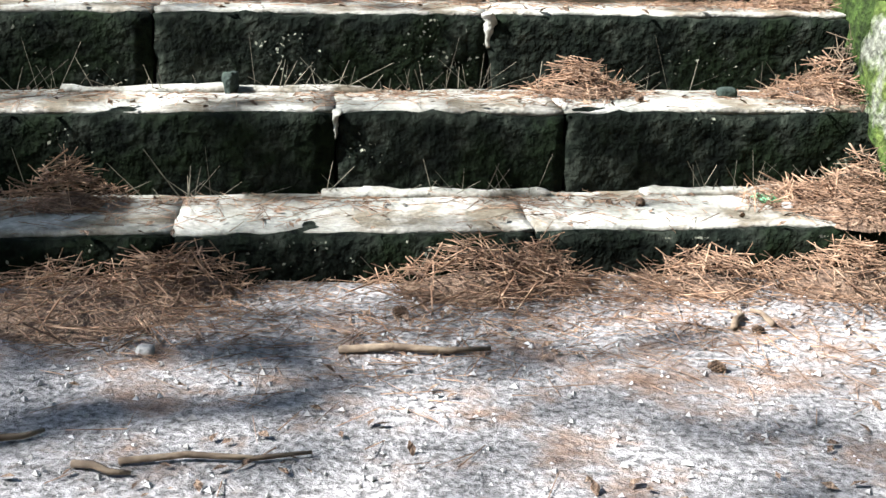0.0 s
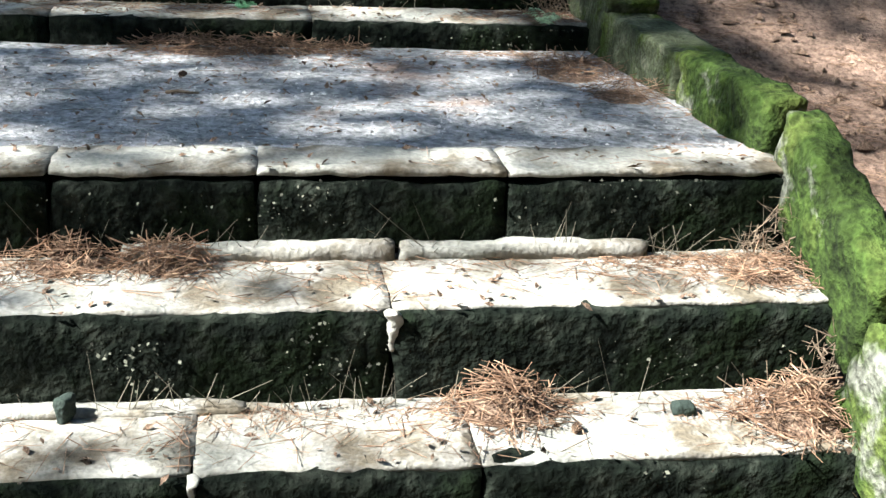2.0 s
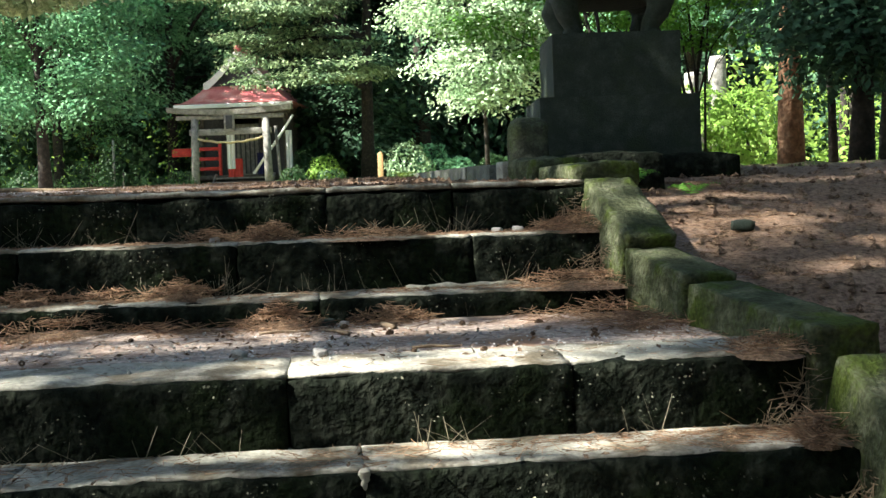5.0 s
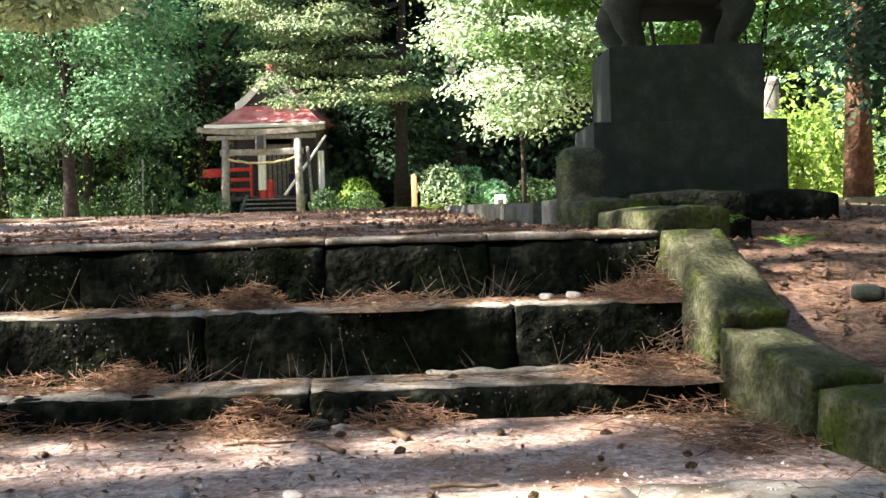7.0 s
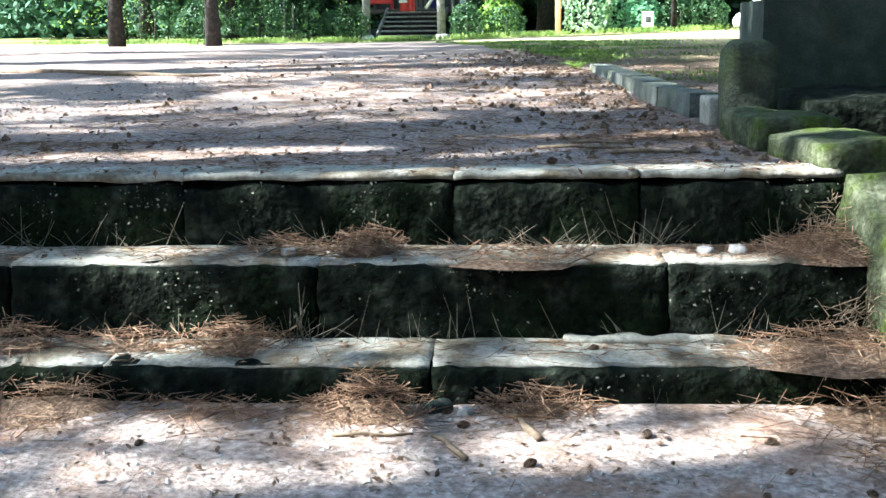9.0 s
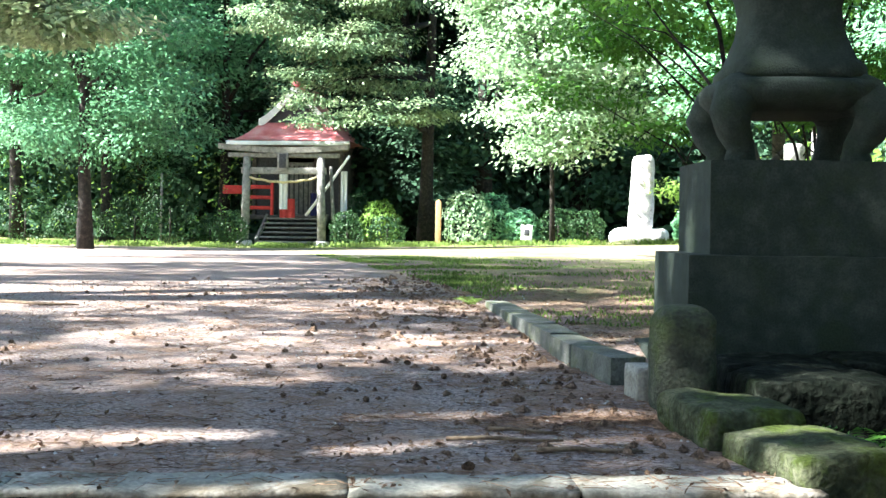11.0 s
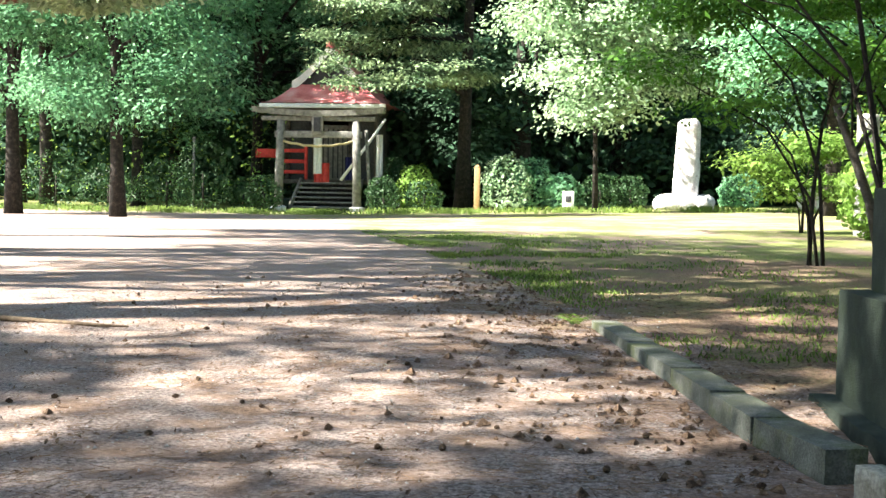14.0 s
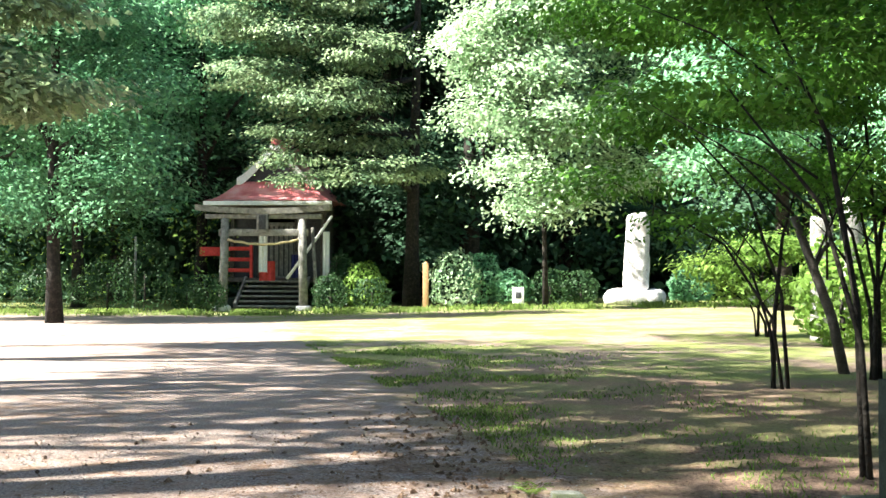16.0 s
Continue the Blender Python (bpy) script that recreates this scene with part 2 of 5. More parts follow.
def tube(points, radii, sides=8, cap=True):
    """A tapered tube along points."""
    bm = bmesh.new()
    rings = []
    pts = [Vector(p) for p in points]
    for k, (p, r) in enumerate(zip(pts, radii)):
        d = (pts[min(k + 1, len(pts) - 1)] - pts[max(k - 1, 0)]).normalized()
        side = d.orthogonal().normalized() if k == 0 else (last - d * last.dot(d)).normalized()
        last = side
        up = d.cross(side)
        rings.append([bm.verts.new(p + (side * math.cos(2 * math.pi * s / sides) + up * math.sin(2 * math.pi * s / sides)) * r) for s in range(sides)])
    for a, b in zip(rings, rings[1:]):
        for s in range(sides):
            bm.faces.new((a[s], a[(s + 1) % sides], b[(s + 1) % sides], b[s]))
    if cap:
        bm.faces.new(rings[0][::-1])
        bm.faces.new(rings[-1])
    return bm


def lathe(profile, sides=24, square=0.0):
    """A turned or (square over 0) cornered body from rows of radius and height."""
    bm = bmesh.new()
    rings = []
    for r, z in profile:
        ring = []
        for s in range(sides):
            a = 2 * math.pi * s / sides
            k = 1.0
            if square:
                k = 1 + square * (1 / max(abs(math.cos(a)), abs(math.sin(a))) - 1)
            ring.append(bm.verts.new((r * k * math.cos(a), r * k * math.sin(a), z)))
        rings.append(ring)
    for a, b in zip(rings, rings[1:]):
        for s in range(sides):
            bm.faces.new((a[s], a[(s + 1) % sides], b[(s + 1) % sides], b[s]))
    bm.faces.new(rings[0][::-1])
    bm.faces.new(rings[-1])
    return bm


def cards(name, centres, normals, lengths, widths, mat, parent=None, rng=None, pointed=True):
    """Many small leaves in one mesh: each a folded diamond of four points about its centre."""
    rng = rng or np.random.default_rng(1)
    c = np.asarray(centres, float)
    n = np.asarray(normals, float)
    n /= np.linalg.norm(n, axis=1)[:, None] + 1e-9
    a = np.cross(n, rng.normal(size=c.shape))
    a /= np.linalg.norm(a, axis=1)[:, None] + 1e-9
    b = np.cross(n, a)
    L, W = np.asarray(lengths)[:, None] / 2, np.asarray(widths)[:, None] / 2
    lift = n * W * 0.35
    v = np.stack([c - a * L, c + b * W + lift, c + a * L, c - b * W + lift], 1).reshape(-1, 3)
    k = len(c)
    me = bpy.data.meshes.new(name)
    me.vertices.add(4 * k)
    me.vertices.foreach_set("co", v.ravel())
    me.loops.add(4 * k)
    me.loops.foreach_set("vertex_index", np.arange(4 * k, dtype=np.int32))
    me.polygons.add(k)
    me.polygons.foreach_set("loop_start", np.arange(0, 4 * k, 4, dtype=np.int32))
    me.update(calc_edges=True)
    me.validate()
    return link_mesh(name, me, mat, parent, "", False)


def sticks(name, a, b, width, mat, parent=None, up=True):
    """Many thin three-sided needles, each from a to b, in one mesh."""
    a, b = np.asarray(a, float), np.asarray(b, float)
    d = b - a
    d /= np.linalg.norm(d, axis=1)[:, None] + 1e-9
    ref = np.where(np.abs(d[:, 2:3]) > 0.9, np.array([[1.0, 0, 0]]), np.array([[0, 0, 1.0]]))
    s = np.cross(d, ref)
    s /= np.linalg.norm(s, axis=1)[:, None] + 1e-9
    u = np.cross(s, d)
    w = np.broadcast_to(np.asarray(width, float), (len(a),))[:, None]
    v = np.stack([a + s * w, a - s * w * 0.5 + u * w * 0.87, a - s * w * 0.5 - u * w * 0.87, b + s * w * 0.6, b - s * w * 0.3 + u * w * 0.5, b - s * w * 0.3 - u * w * 0.5], 1).reshape(-1, 3)
    k = len(a)
    quad = np.array([[0, 1, 4, 3], [1, 2, 5, 4], [2, 0, 3, 5]])
    idx = (np.arange(k)[:, None, None] * 6 + quad[None]).ravel()
    me = bpy.data.meshes.new(name)
    me.vertices.add(6 * k)
    me.vertices.foreach_set("co", v.ravel())
    me.loops.add(len(idx))
    me.loops.foreach_set("vertex_index", idx.astype(np.int32))
    me.polygons.add(3 * k)
    me.polygons.foreach_set("loop_start", np.arange(0, 12 * k, 4, dtype=np.int32))
    me.update(calc_edges=True)
    return link_mesh(name, me, mat, parent, "", False)


# ---------------- plan of the stairs ----------------
TURN = 0.14  # the stairs climb a little to the left of the y axis
CU, SU = math.cos(TURN), math.sin(TURN)
RISE, LOW = 0.22, 0.11
LAND_2 = LOW + 3 * RISE
LAND_3 = LAND_2 + LOW + 2 * RISE
TOP = LAND_3 + LOW + 2 * RISE
LEFT_END = -4.4
# front edge, tread height and riser height of every step, from the bottom
STEPS = [
    (-0.04, LOW, LOW + 0.05, (-0.75, 0.10)),
    (0.33, LOW + RISE, RISE, (-0.36, 0.24)),
    (0.66, LOW + 2 * RISE, RISE, (-0.85, 0.08)),
    (1.04, LAND_2, RISE, (-0.72, -0.22, 0.41)),
    (2.70, LAND_2 + LOW, LOW + 0.05, (-0.95, 0.0)),
    (3.02, LAND_2 + LOW + RISE, RISE, (-1.3, -0.34)),
    (3.34, LAND_3, RISE, (-1.6, -0.55, 0.3)),
    (4.66, LAND_3 + LOW, LOW + 0.05, (-1.35, -0.46)),
    (4.94, LAND_3 + LOW + RISE, RISE, (-1.7, -0.8, 0.2)),
    (5.22, TOP, RISE, (-1.25, -0.42, 0.15)),
]


def uv(u, v):
    """A place on the ground from metres along and up the stairs."""
    return u * CU - v * SU, u * SU + v * CU


def kerb_u(v):
    """Inner face of the kerb beside the steps."""
    return float(np.interp(v, (-1.0, 0.0, 0.4, 1.0, 1.6, 2.7, 3.2, 3.6, 4.6, 5.3, 7.0), (1.06, 1.08, 1.12, 1.16, 1.16, 1.06, 1.03, 0.99, 0.79, 0.72, 0.60)))


def smooth(a, b, x):
    t = max(0.0, min(1.0, (x - a) / (b - a)))
    return t * t * (3 - 2 * t)


def plaza_z(x, y):
    fall = 0.06 + 0.40 * max(0.0, min(1.0, (4.0 - x) / 15.0))
    return TOP - 0.005 + 0.12 * smooth(5.2, 13, y) + (0.04 - fall) * smooth(14, 42, y)


def bank_z(v):
    """The bare bank beside the stairs."""
    if v < 0.2:
        return 0.02 + 0.13 * smooth(-1.5, 0.2, v)
    swell = 0.11 * smooth(1.6, 3.0, v) * (1 - smooth(4.6, 6.0, v))
    return 0.15 + (v - 0.2) * 0.285 + swell if v < 6 else min(1.80 + (v - 6) * 0.07, 2.0)


def ground_z(x, y):
    u, v = x * CU + y * SU, -x * SU + y * CU
    n = 0.02 * noise.noise(Vector((x * 1.3, y * 1.3, 0))) + 0.008 * noise.noise(Vector((x * 6, y * 6, 3)))
    if y > 60 or abs(x) > 40:
        n += 0.3 * noise.noise(Vector((x * 0.05, y * 0.05, 1)))
    k = kerb_u(max(-1, min(8, v))) + 0.12
    inside = LEFT_END < u < k
    if inside:
        if v < -0.02:
            return 0.25 * n
        if v < 5.35:
            return 0.0 + max(0.0, v - 0.3) * 0.2 - 0.12
        return plaza_z(x, y) + 0.6 * n
    if u >= k:
        side = bank_z(v)
        far = plaza_z(x, y)
        f = smooth(6.2, 9.5, v)
        if v > 1 and y < 14:
            n += 0.035 * noise.noise(Vector((x * 1.8, y * 4.5, 6))) + 0.02 * noise.noise(Vector((x * 5, y * 9, 8)))
        return side * (1 - f) + far * f + n
    f = smooth(-3, 6, v)
    return f * plaza_z(x, y) + n


def spread(lo, hi, step, out, grow=1.35):
    c = list(np.arange(lo, hi + step / 2, step))
    s = step
    while c[-1] < out:
        s *= grow
        c.append(c[-1] + s)
    s = step
    while c[0] > -out:
        s *= grow
        c.insert(0, c[0] - s)
    return c


def make_ground(mat):
    xs, ys = spread(-4.8, 3.2, 0.1, 420, 1.25), spread(-3.2, 12, 0.1, 420, 1.22)
    verts = [(x, y, ground_z(x, y)) for y in ys for x in xs]
    w = len(xs)
    faces = [(j * w + i, j * w + i + 1, (j + 1) * w + i + 1, (j + 1) * w + i) for j in range(len(ys) - 1) for i in range(w - 1)]
    me = bpy.data.meshes.new("ground")
    me.from_pydata(verts, [], faces)
    ob = link_mesh("ground", me, mat)
    return tagged(ob, "bare gravelly earth strewn with pine needles, grassy at the edge", "ground", kind="structure")


def ground_material():
    """Gravel, needle litter and thin grass, each where it lies on the plan."""
    m = bpy.data.materials.new("shrine_ground")
    m.use_nodes = True
    n, l = m.node_tree.nodes, m.node_tree.links
    b = n["Principled BSDF"]
    b.inputs["Roughness"].default_value = 0.95
    b.inputs["Specular IOR Level"].default_value = 0.15
    co = n.new("ShaderNodeTexCoord").outputs["Object"]

    def noise_of(scale, detail=6.0, roughness=0.6):
        t = n.new("ShaderNodeTexNoise")
        t.inputs["Scale"].default_value, t.inputs["Detail"].default_value, t.inputs["Roughness"].default_value = scale, detail, roughness
        l.new(co, t.inputs["Vector"])
        return t.outputs["Fac"]

    def span(v, a, b2, lo=0.0, hi=1.0):
        q = n.new("ShaderNodeMapRange")
        for key, val in (("From Min", a), ("From Max", b2), ("To Min", lo), ("To Max", hi)):
            q.inputs[key].default_value = val
        l.new(v, q.inputs["Value"])
        return q.outputs["Result"]

    def calc(op, a, b2):
        q = n.new("ShaderNodeMath")
        q.operation = op
        for k, v in enumerate((a, b2)):
            if isinstance(v, (int, float)):
                q.inputs[k].default_value = v
            else:
                l.new(v, q.inputs[k])
        return q.outputs["Value"]

    def mix(f, a, b2):
        q = n.new("ShaderNodeMix")
        q.data_type = "RGBA"
        l.new(f, q.inputs["Factor"])
        for key, v in (("A", a), ("B", b2)):
            if isinstance(v, tuple):
                q.inputs[key].default_value = (*v, 1)
            else:
                l.new(v, q.inputs[key])
        return q.outputs["Result"]

    sep = n.new("ShaderNodeSeparateXYZ")
    l.new(co, sep.inputs["Vector"])
    x, y = sep.outputs["X"], sep.outputs["Y"]
    fine, big, mid = noise_of(55, 5, 0.7), noise_of(0.7, 6), noise_of(4, 7, 0.7)
    gravel = mix(span(fine, 0.38, 0.64), (0.085, 0.078, 0.074), (0.40, 0.37, 0.355))
    warm = mix(span(fine, 0.38, 0.64), (0.085, 0.066, 0.058), (0.45, 0.365, 0.335))
    warm = mix(span(mid, 0.42, 0.7), warm, (0.30, 0.205, 0.16))
    gravel = mix(span(mid, 0.5, 0.75), gravel, (0.27, 0.22, 0.19))
    gravel = mix(span(y, 1.0, 4.0), gravel, warm)
    litter = mix(span(noise_of(38, 5, 0.75), 0.35, 0.65), (0.07, 0.045, 0.032), (0.30, 0.20, 0.145))
    grass = mix(span(noise_of(30, 5, 0.7), 0.35, 0.65), (0.07, 0.085, 0.025), (0.24, 0.25, 0.09))
    stair_u = calc("ADD", calc("MULTIPLY", x, CU), calc("MULTIPLY", y, SU))
    bank = span(calc("ADD", calc("SUBTRACT", stair_u, 0.95), calc("MULTIPLY", span(mid, 0, 1, -0.5, 0.5), 0.9)), -0.1, 0.25)
    near = span(y, 6.5, 9.0, 1.0, 0.55)
    lit = calc("MAXIMUM", span(calc("ADD", mid, calc("MULTIPLY", big, 0.6)), 0.84, 0.98), calc("MULTIPLY", bank, near))
    edge = calc("ADD", calc("ADD", x, calc("MULTIPLY", y, 0.30)), -2.0)
    under = calc("MULTIPLY", span(calc("ADD", edge, span(mid, 0, 1, -1.2, 1.2)), -0.3, 0.6), span(y, 17.0, 24.0, 0.95, 0.25))
    lit = calc("MAXIMUM", lit, calc("MULTIPLY", under, span(y, 7.0, 9.0)))
    curb_side = calc("ADD", calc("ADD", x, calc("MULTIPLY", y, 0.235)), -1.26)
    strewn = calc("MULTIPLY", span(curb_side, -1.5, -0.1), span(y, 5.4, 6.2))
    strewn = calc("MULTIPLY", strewn, span(calc("ADD", mid, calc("MULTIPLY", noise_of(11, 6, 0.7), 0.6)), 0.74, 0.9))
    lit = calc("MAXIMUM", lit, calc("MULTIPLY", strewn, 0.9))
    col = mix(lit, gravel, litter)
    green = calc("MULTIPLY", span(calc("ADD", edge, span(mid, 0, 1, -1.6, 1.6)), -0.2, 0.9), calc("ADD", span(y, 15.5, 19.0, 0.0, 0.75), span(y, 7.5, 10.0, 0.0, 0.55)))
    green = calc("MULTIPLY", green, span(calc("ADD", big, calc("MULTIPLY", mid, 0.5)), 0.68, 0.84))
    green = calc("MAXIMUM", green, span(calc("ADD", y, span(mid, 0, 1, -3, 3)), 42, 46))
    col = mix(green, col, grass)
    l.new(col, b.inputs["Base Color"])
    k = n.new("ShaderNodeBump")
    k.inputs["Strength"].default_value, k.inputs["Distance"].default_value = 0.7, 0.03
    l.new(calc("ADD", fine, mid), k.inputs["Height"])
    l.new(k.outputs["Normal"], b.inputs["Normal"])
    return m


M_GROUND = ground_material()
make_ground(M_GROUND)
M_LANDING = material("gritty_landing", [(0.11, 0.11, 0.106), (0.24, 0.232, 0.224), (0.37, 0.352, 0.352)], 28, detail=8, rough=0.95, bump=0.7, bump_scale=60, grain=0.35, second=(0.28, 0.19, 0.14), second_scale=1.6, second_mix=(0.56, 0.68))


M_LANDING_WARM = material("needle_stained_landing", [(0.15, 0.115, 0.098), (0.31, 0.24, 0.205), (0.45, 0.365, 0.32)], 28, detail=8, rough=0.95, bump=0.7, bump_scale=60, grain=0.35, second=(0.22, 0.13, 0.085), second_scale=2.4, second_mix=(0.48, 0.64))


def make_landing(name, v0, v1, z, label, mat):
    """A gritty slab between two flights, its surface a little uneven."""
    bm = bmesh.new()
    nu, nv = 70, 24
    grid = []
    for j in range(nv + 1):
        v = v0 + (v1 - v0) * j / nv
        row = []
        for i in range(nu + 1):
            u = LEFT_END + (kerb_u(v) + 0.1 - LEFT_END) * i / nu
            x, y = uv(u, v)
            row.append(bm.verts.new((x, y, z + 0.012 * noise.noise(Vector((x * 3, y * 3, z))) + 0.02 * (j / nv))))
        grid.append(row)
    for a, b in zip(grid, grid[1:]):
        for i in range(nu):
            bm.faces.new((a[i], a[i + 1], b[i + 1], b[i]))
    res = bmesh.ops.extrude_face_region(bm, geom=bm.faces[:])
    down = [g for g in res["geom"] if isinstance(g, bmesh.types.BMVert)]
    bmesh.ops.translate(bm, vec=(0, 0, -0.15), verts=down)
    bmesh.ops.recalc_face_normals(bm, faces=bm.faces[:])
    tagged(link(name, bm, mat), label, "landing", kind="structure")


make_landing("landing_1", 1.22, 2.76, LAND_2 - 0.012, "gritty grey concrete landing between two flights of steps", M_LANDING)
make_landing("landing_2", 3.52, 4.72, LAND_3 - 0.012, "gritty landing strewn with needles below the top flight", M_LANDING_WARM)

# ---------------- steps ----------------


def make_step(k, v, z, rise, joints, depth):
    e = thing("stone_step", pose(0, 0, 0), "mossy stone step coloured shade-dark, with a worn pale cement tread", "step", "steps of the shrine stairs", "structure")
    cuts = [LEFT_END, -3.4, -2.4] + [j for j in joints if j > -2.3] + [kerb_u(v) + 0.03]
    for a, b in zip(cuts, cuts[1:]):
        gap = 0.0
        seed = k * 3.1 + a * 1.7
        h = rise + 0.06
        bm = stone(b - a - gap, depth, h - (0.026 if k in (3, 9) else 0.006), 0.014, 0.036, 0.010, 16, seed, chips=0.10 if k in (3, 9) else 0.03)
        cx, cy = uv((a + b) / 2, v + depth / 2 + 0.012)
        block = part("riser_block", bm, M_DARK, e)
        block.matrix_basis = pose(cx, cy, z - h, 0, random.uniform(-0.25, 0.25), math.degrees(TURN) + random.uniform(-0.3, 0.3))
        if k not in (3, 9):
            bm = stone(b - a - gap * 1.5, depth - 0.03, 0.022, 0.008, 0.03, 0.006, 9, seed + 9, chips=0.06)
            top = part("tread", bm, M_CEMENT, e, "worn pale cement tread")
            tx, ty = uv((a + b) / 2, v + depth / 2 + 0.026)
            top.matrix_basis = pose(tx, ty, z - 0.018, 0, 0, math.degrees(TURN))
        else:
            bm = stone(b - a - gap * 1.5, 0.22, 0.024, 0.008, 0.03, 0.007, 12, seed + 9, chips=0.05)
            cx2, cy2 = uv((a + b) / 2, v + 0.138)
            top = part("tread", bm, M_CEMENT, e, "worn pale cement edge")
            top.matrix_basis = pose(cx2, cy2, z - 0.019, 0, 0, math.degrees(TURN))
    return e


for k, (v, z, rise, joints) in enumerate(STEPS):
    nxt = STEPS[k + 1][0] - v if k + 1 < len(STEPS) else 0.4
    make_step(k, v, z, rise, joints, min(nxt, 0.36) + 0.06)

# pale mortar dribbled down some of the joints
for u, v, z, w, h in ((0.08, 0.66, LOW + 2 * RISE, 0.022, 0.10), (-0.36, 0.33, LOW + RISE, 0.012, 0.08), (-0.34, 3.02, LAND_2 + LOW + RISE, 0.02, 0.06)):
    bm = stone(w * 0.7, 0.02, h, 0.008, 0.008, 0.009, 34, u * 7, taper=-1.1)
    x, y = uv(u, v + 0.018)
    ob = link("joint_mortar", bm, M_CEMENT)
    ob.matrix_basis = pose(x, y, z - h + 0.004, 0, 0, math.degrees(TURN))
    tagged(ob, "pale broken mortar dribbled down a joint between stones", "mortar", "mortar in the joints", "structure")

# pale ledge stones at the foot of some risers
for v, z, a, b in ((1.04, LAND_2 - RISE, -0.55, 0.12), (1.04, LAND_2 - RISE, 0.13, 0.78), (0.66, LOW + RISE, -1.1, -0.25), (0.33, LOW, -0.4, 0.2), (0.33, LOW, 0.45, 0.85), (4.94, LAND_3 + LOW, -0.1, 0.4)):
    bm = stone(b - a, 0.06, 0.05 if v == 1.04 else 0.024, 0.008, 0.022, 0.010, 13, a * 5)
    x, y = uv((a + b) / 2, v - 0.012)
    ob = link("foot_ledge", bm, M_CEMENT)
    ob.matrix_basis = pose(x, y, z - 0.006, 0, 0, math.degrees(TURN))
    tagged(ob, "thin broken pale mortar ledge at the foot of a riser", "ledge", "ledges at the risers", "structure")

# ---------------- kerb beside the stairs ----------------


def kerb_block(v0, v1, z0, z1, mat, label, wide=0.24, tall=0.30, off=0.0):
    """A long kerb stone whose top runs from height z0 to z1."""
    length = math.hypot(v1 - v0, z1 - z0)
    vm = (v0 + v1) / 2
    worn = mat is M_MOSS
    bm = stone(wide, length - 0.012, tall, 0.022 if worn else 0.008, 0.022, 0.014 if worn else 0.008, 12, v0 * 3.3)
    bend = math.degrees(math.atan2(kerb_u(v0) - kerb_u(v1), v1 - v0))
    x, y = uv((kerb_u(v0) + kerb_u(v1)) / 2 + wide / 2 + off, vm)
    ob = link("kerb_stone", bm, mat)
    tilt = math.degrees(math.atan2(z1 - z0, v1 - v0))
    ob.matrix_basis = pose(x, y, (z0 + z1) / 2 - tall * math.cos(radians(tilt)), tilt, 0, math.degrees(TURN) + bend)
    return tagged(ob, label, "kerb stone", "kerb stones of the stairs")


kerb_block(-1.0, -0.42, 0.06, 0.10, M_KERB, "low lichened kerb stone at the foot of the stairs", 0.2)
kerb_block(-0.40, 0.54, 0.14, 0.62, M_MOSS, "kerb stone thick with bright green moss", 0.175, off=-0.045)
kerb_block(0.56, 1.22, 0.67, 0.94, M_MOSS, "mossy kerb stone with a bare pale patch", 0.115)
kerb_block(1.24, 1.9, 0.93, 0.94, M_MOSS, "mossy level kerb stone beside the landing", 0.13)
kerb_block(1.92, 2.62, 0.92, 0.96, M_KERB, "lichened level kerb stone beside the landing", 0.2)
kerb_block(2.64, 3.3, 1.00, 1.34, M_KERB, "sloping lichened kerb stone with a dark end", 0.2)
kerb_block(3.32, 4.18, 1.40, 1.48, M_KERB, "squared lichened kerb stone with a dark end face", 0.22)
kerb_block(4.2, 4.73, 1.505, 1.585, M_KERB, "squared lichened kerb stone beside the upper landing", 0.22)
kerb_block(4.75, 5.3, 1.63, 1.88, M_KERB, "sloping mossy kerb stone at the top flight", 0.22)

# ---------------- plaza things near the stairs ----------------


def kerbstone_top(x, y, z, sx, sy, sz, turn, label):
    bm = stone(sx, sy, sz, 0.022, 0.035, 0.016, 7, x * 9)
    ob = link("moss_stone", bm, M_KERB)
    ob.matrix_basis = pose(x, y, z, 0, 0, turn)
    return tagged(ob, label, "stone", "kerb stones of the stairs")


kerbstone_top(0.05, 5.62, TOP - 0.05, 0.34, 0.46, 0.13, 20, "rounded lichened stone at the head of the kerb")
kerbstone_top(-0.12, 6.08, TOP - 0.04, 0.30, 0.46, 0.16, 15, "rounded lichened stone beside the small stone post")

# small round-topped stone post
bm = stone(0.22, 0.22, 0.41, 0.075, 0.025, 0.01, 8, 4)
ob = link("stone_post", bm, M_POST_STONE)
ob.matrix_basis = pose(-0.20, 6.66, TOP - 0.04, 0, 0, 12)
tagged(ob, "small dark stone post with a rounded lichened top", "stone post")
bm = stone(0.09, 0.20, 0.17, 0.006, 0.03, 0.003, 8, 2)
ob = link("concrete_stub", bm, M_CEMENT)
ob.matrix_basis = pose(-0.325, 6.88, TOP - 0.04, 0, 0, 12)
tagged(ob, "pale concrete stub beside the stone post", "concrete block")

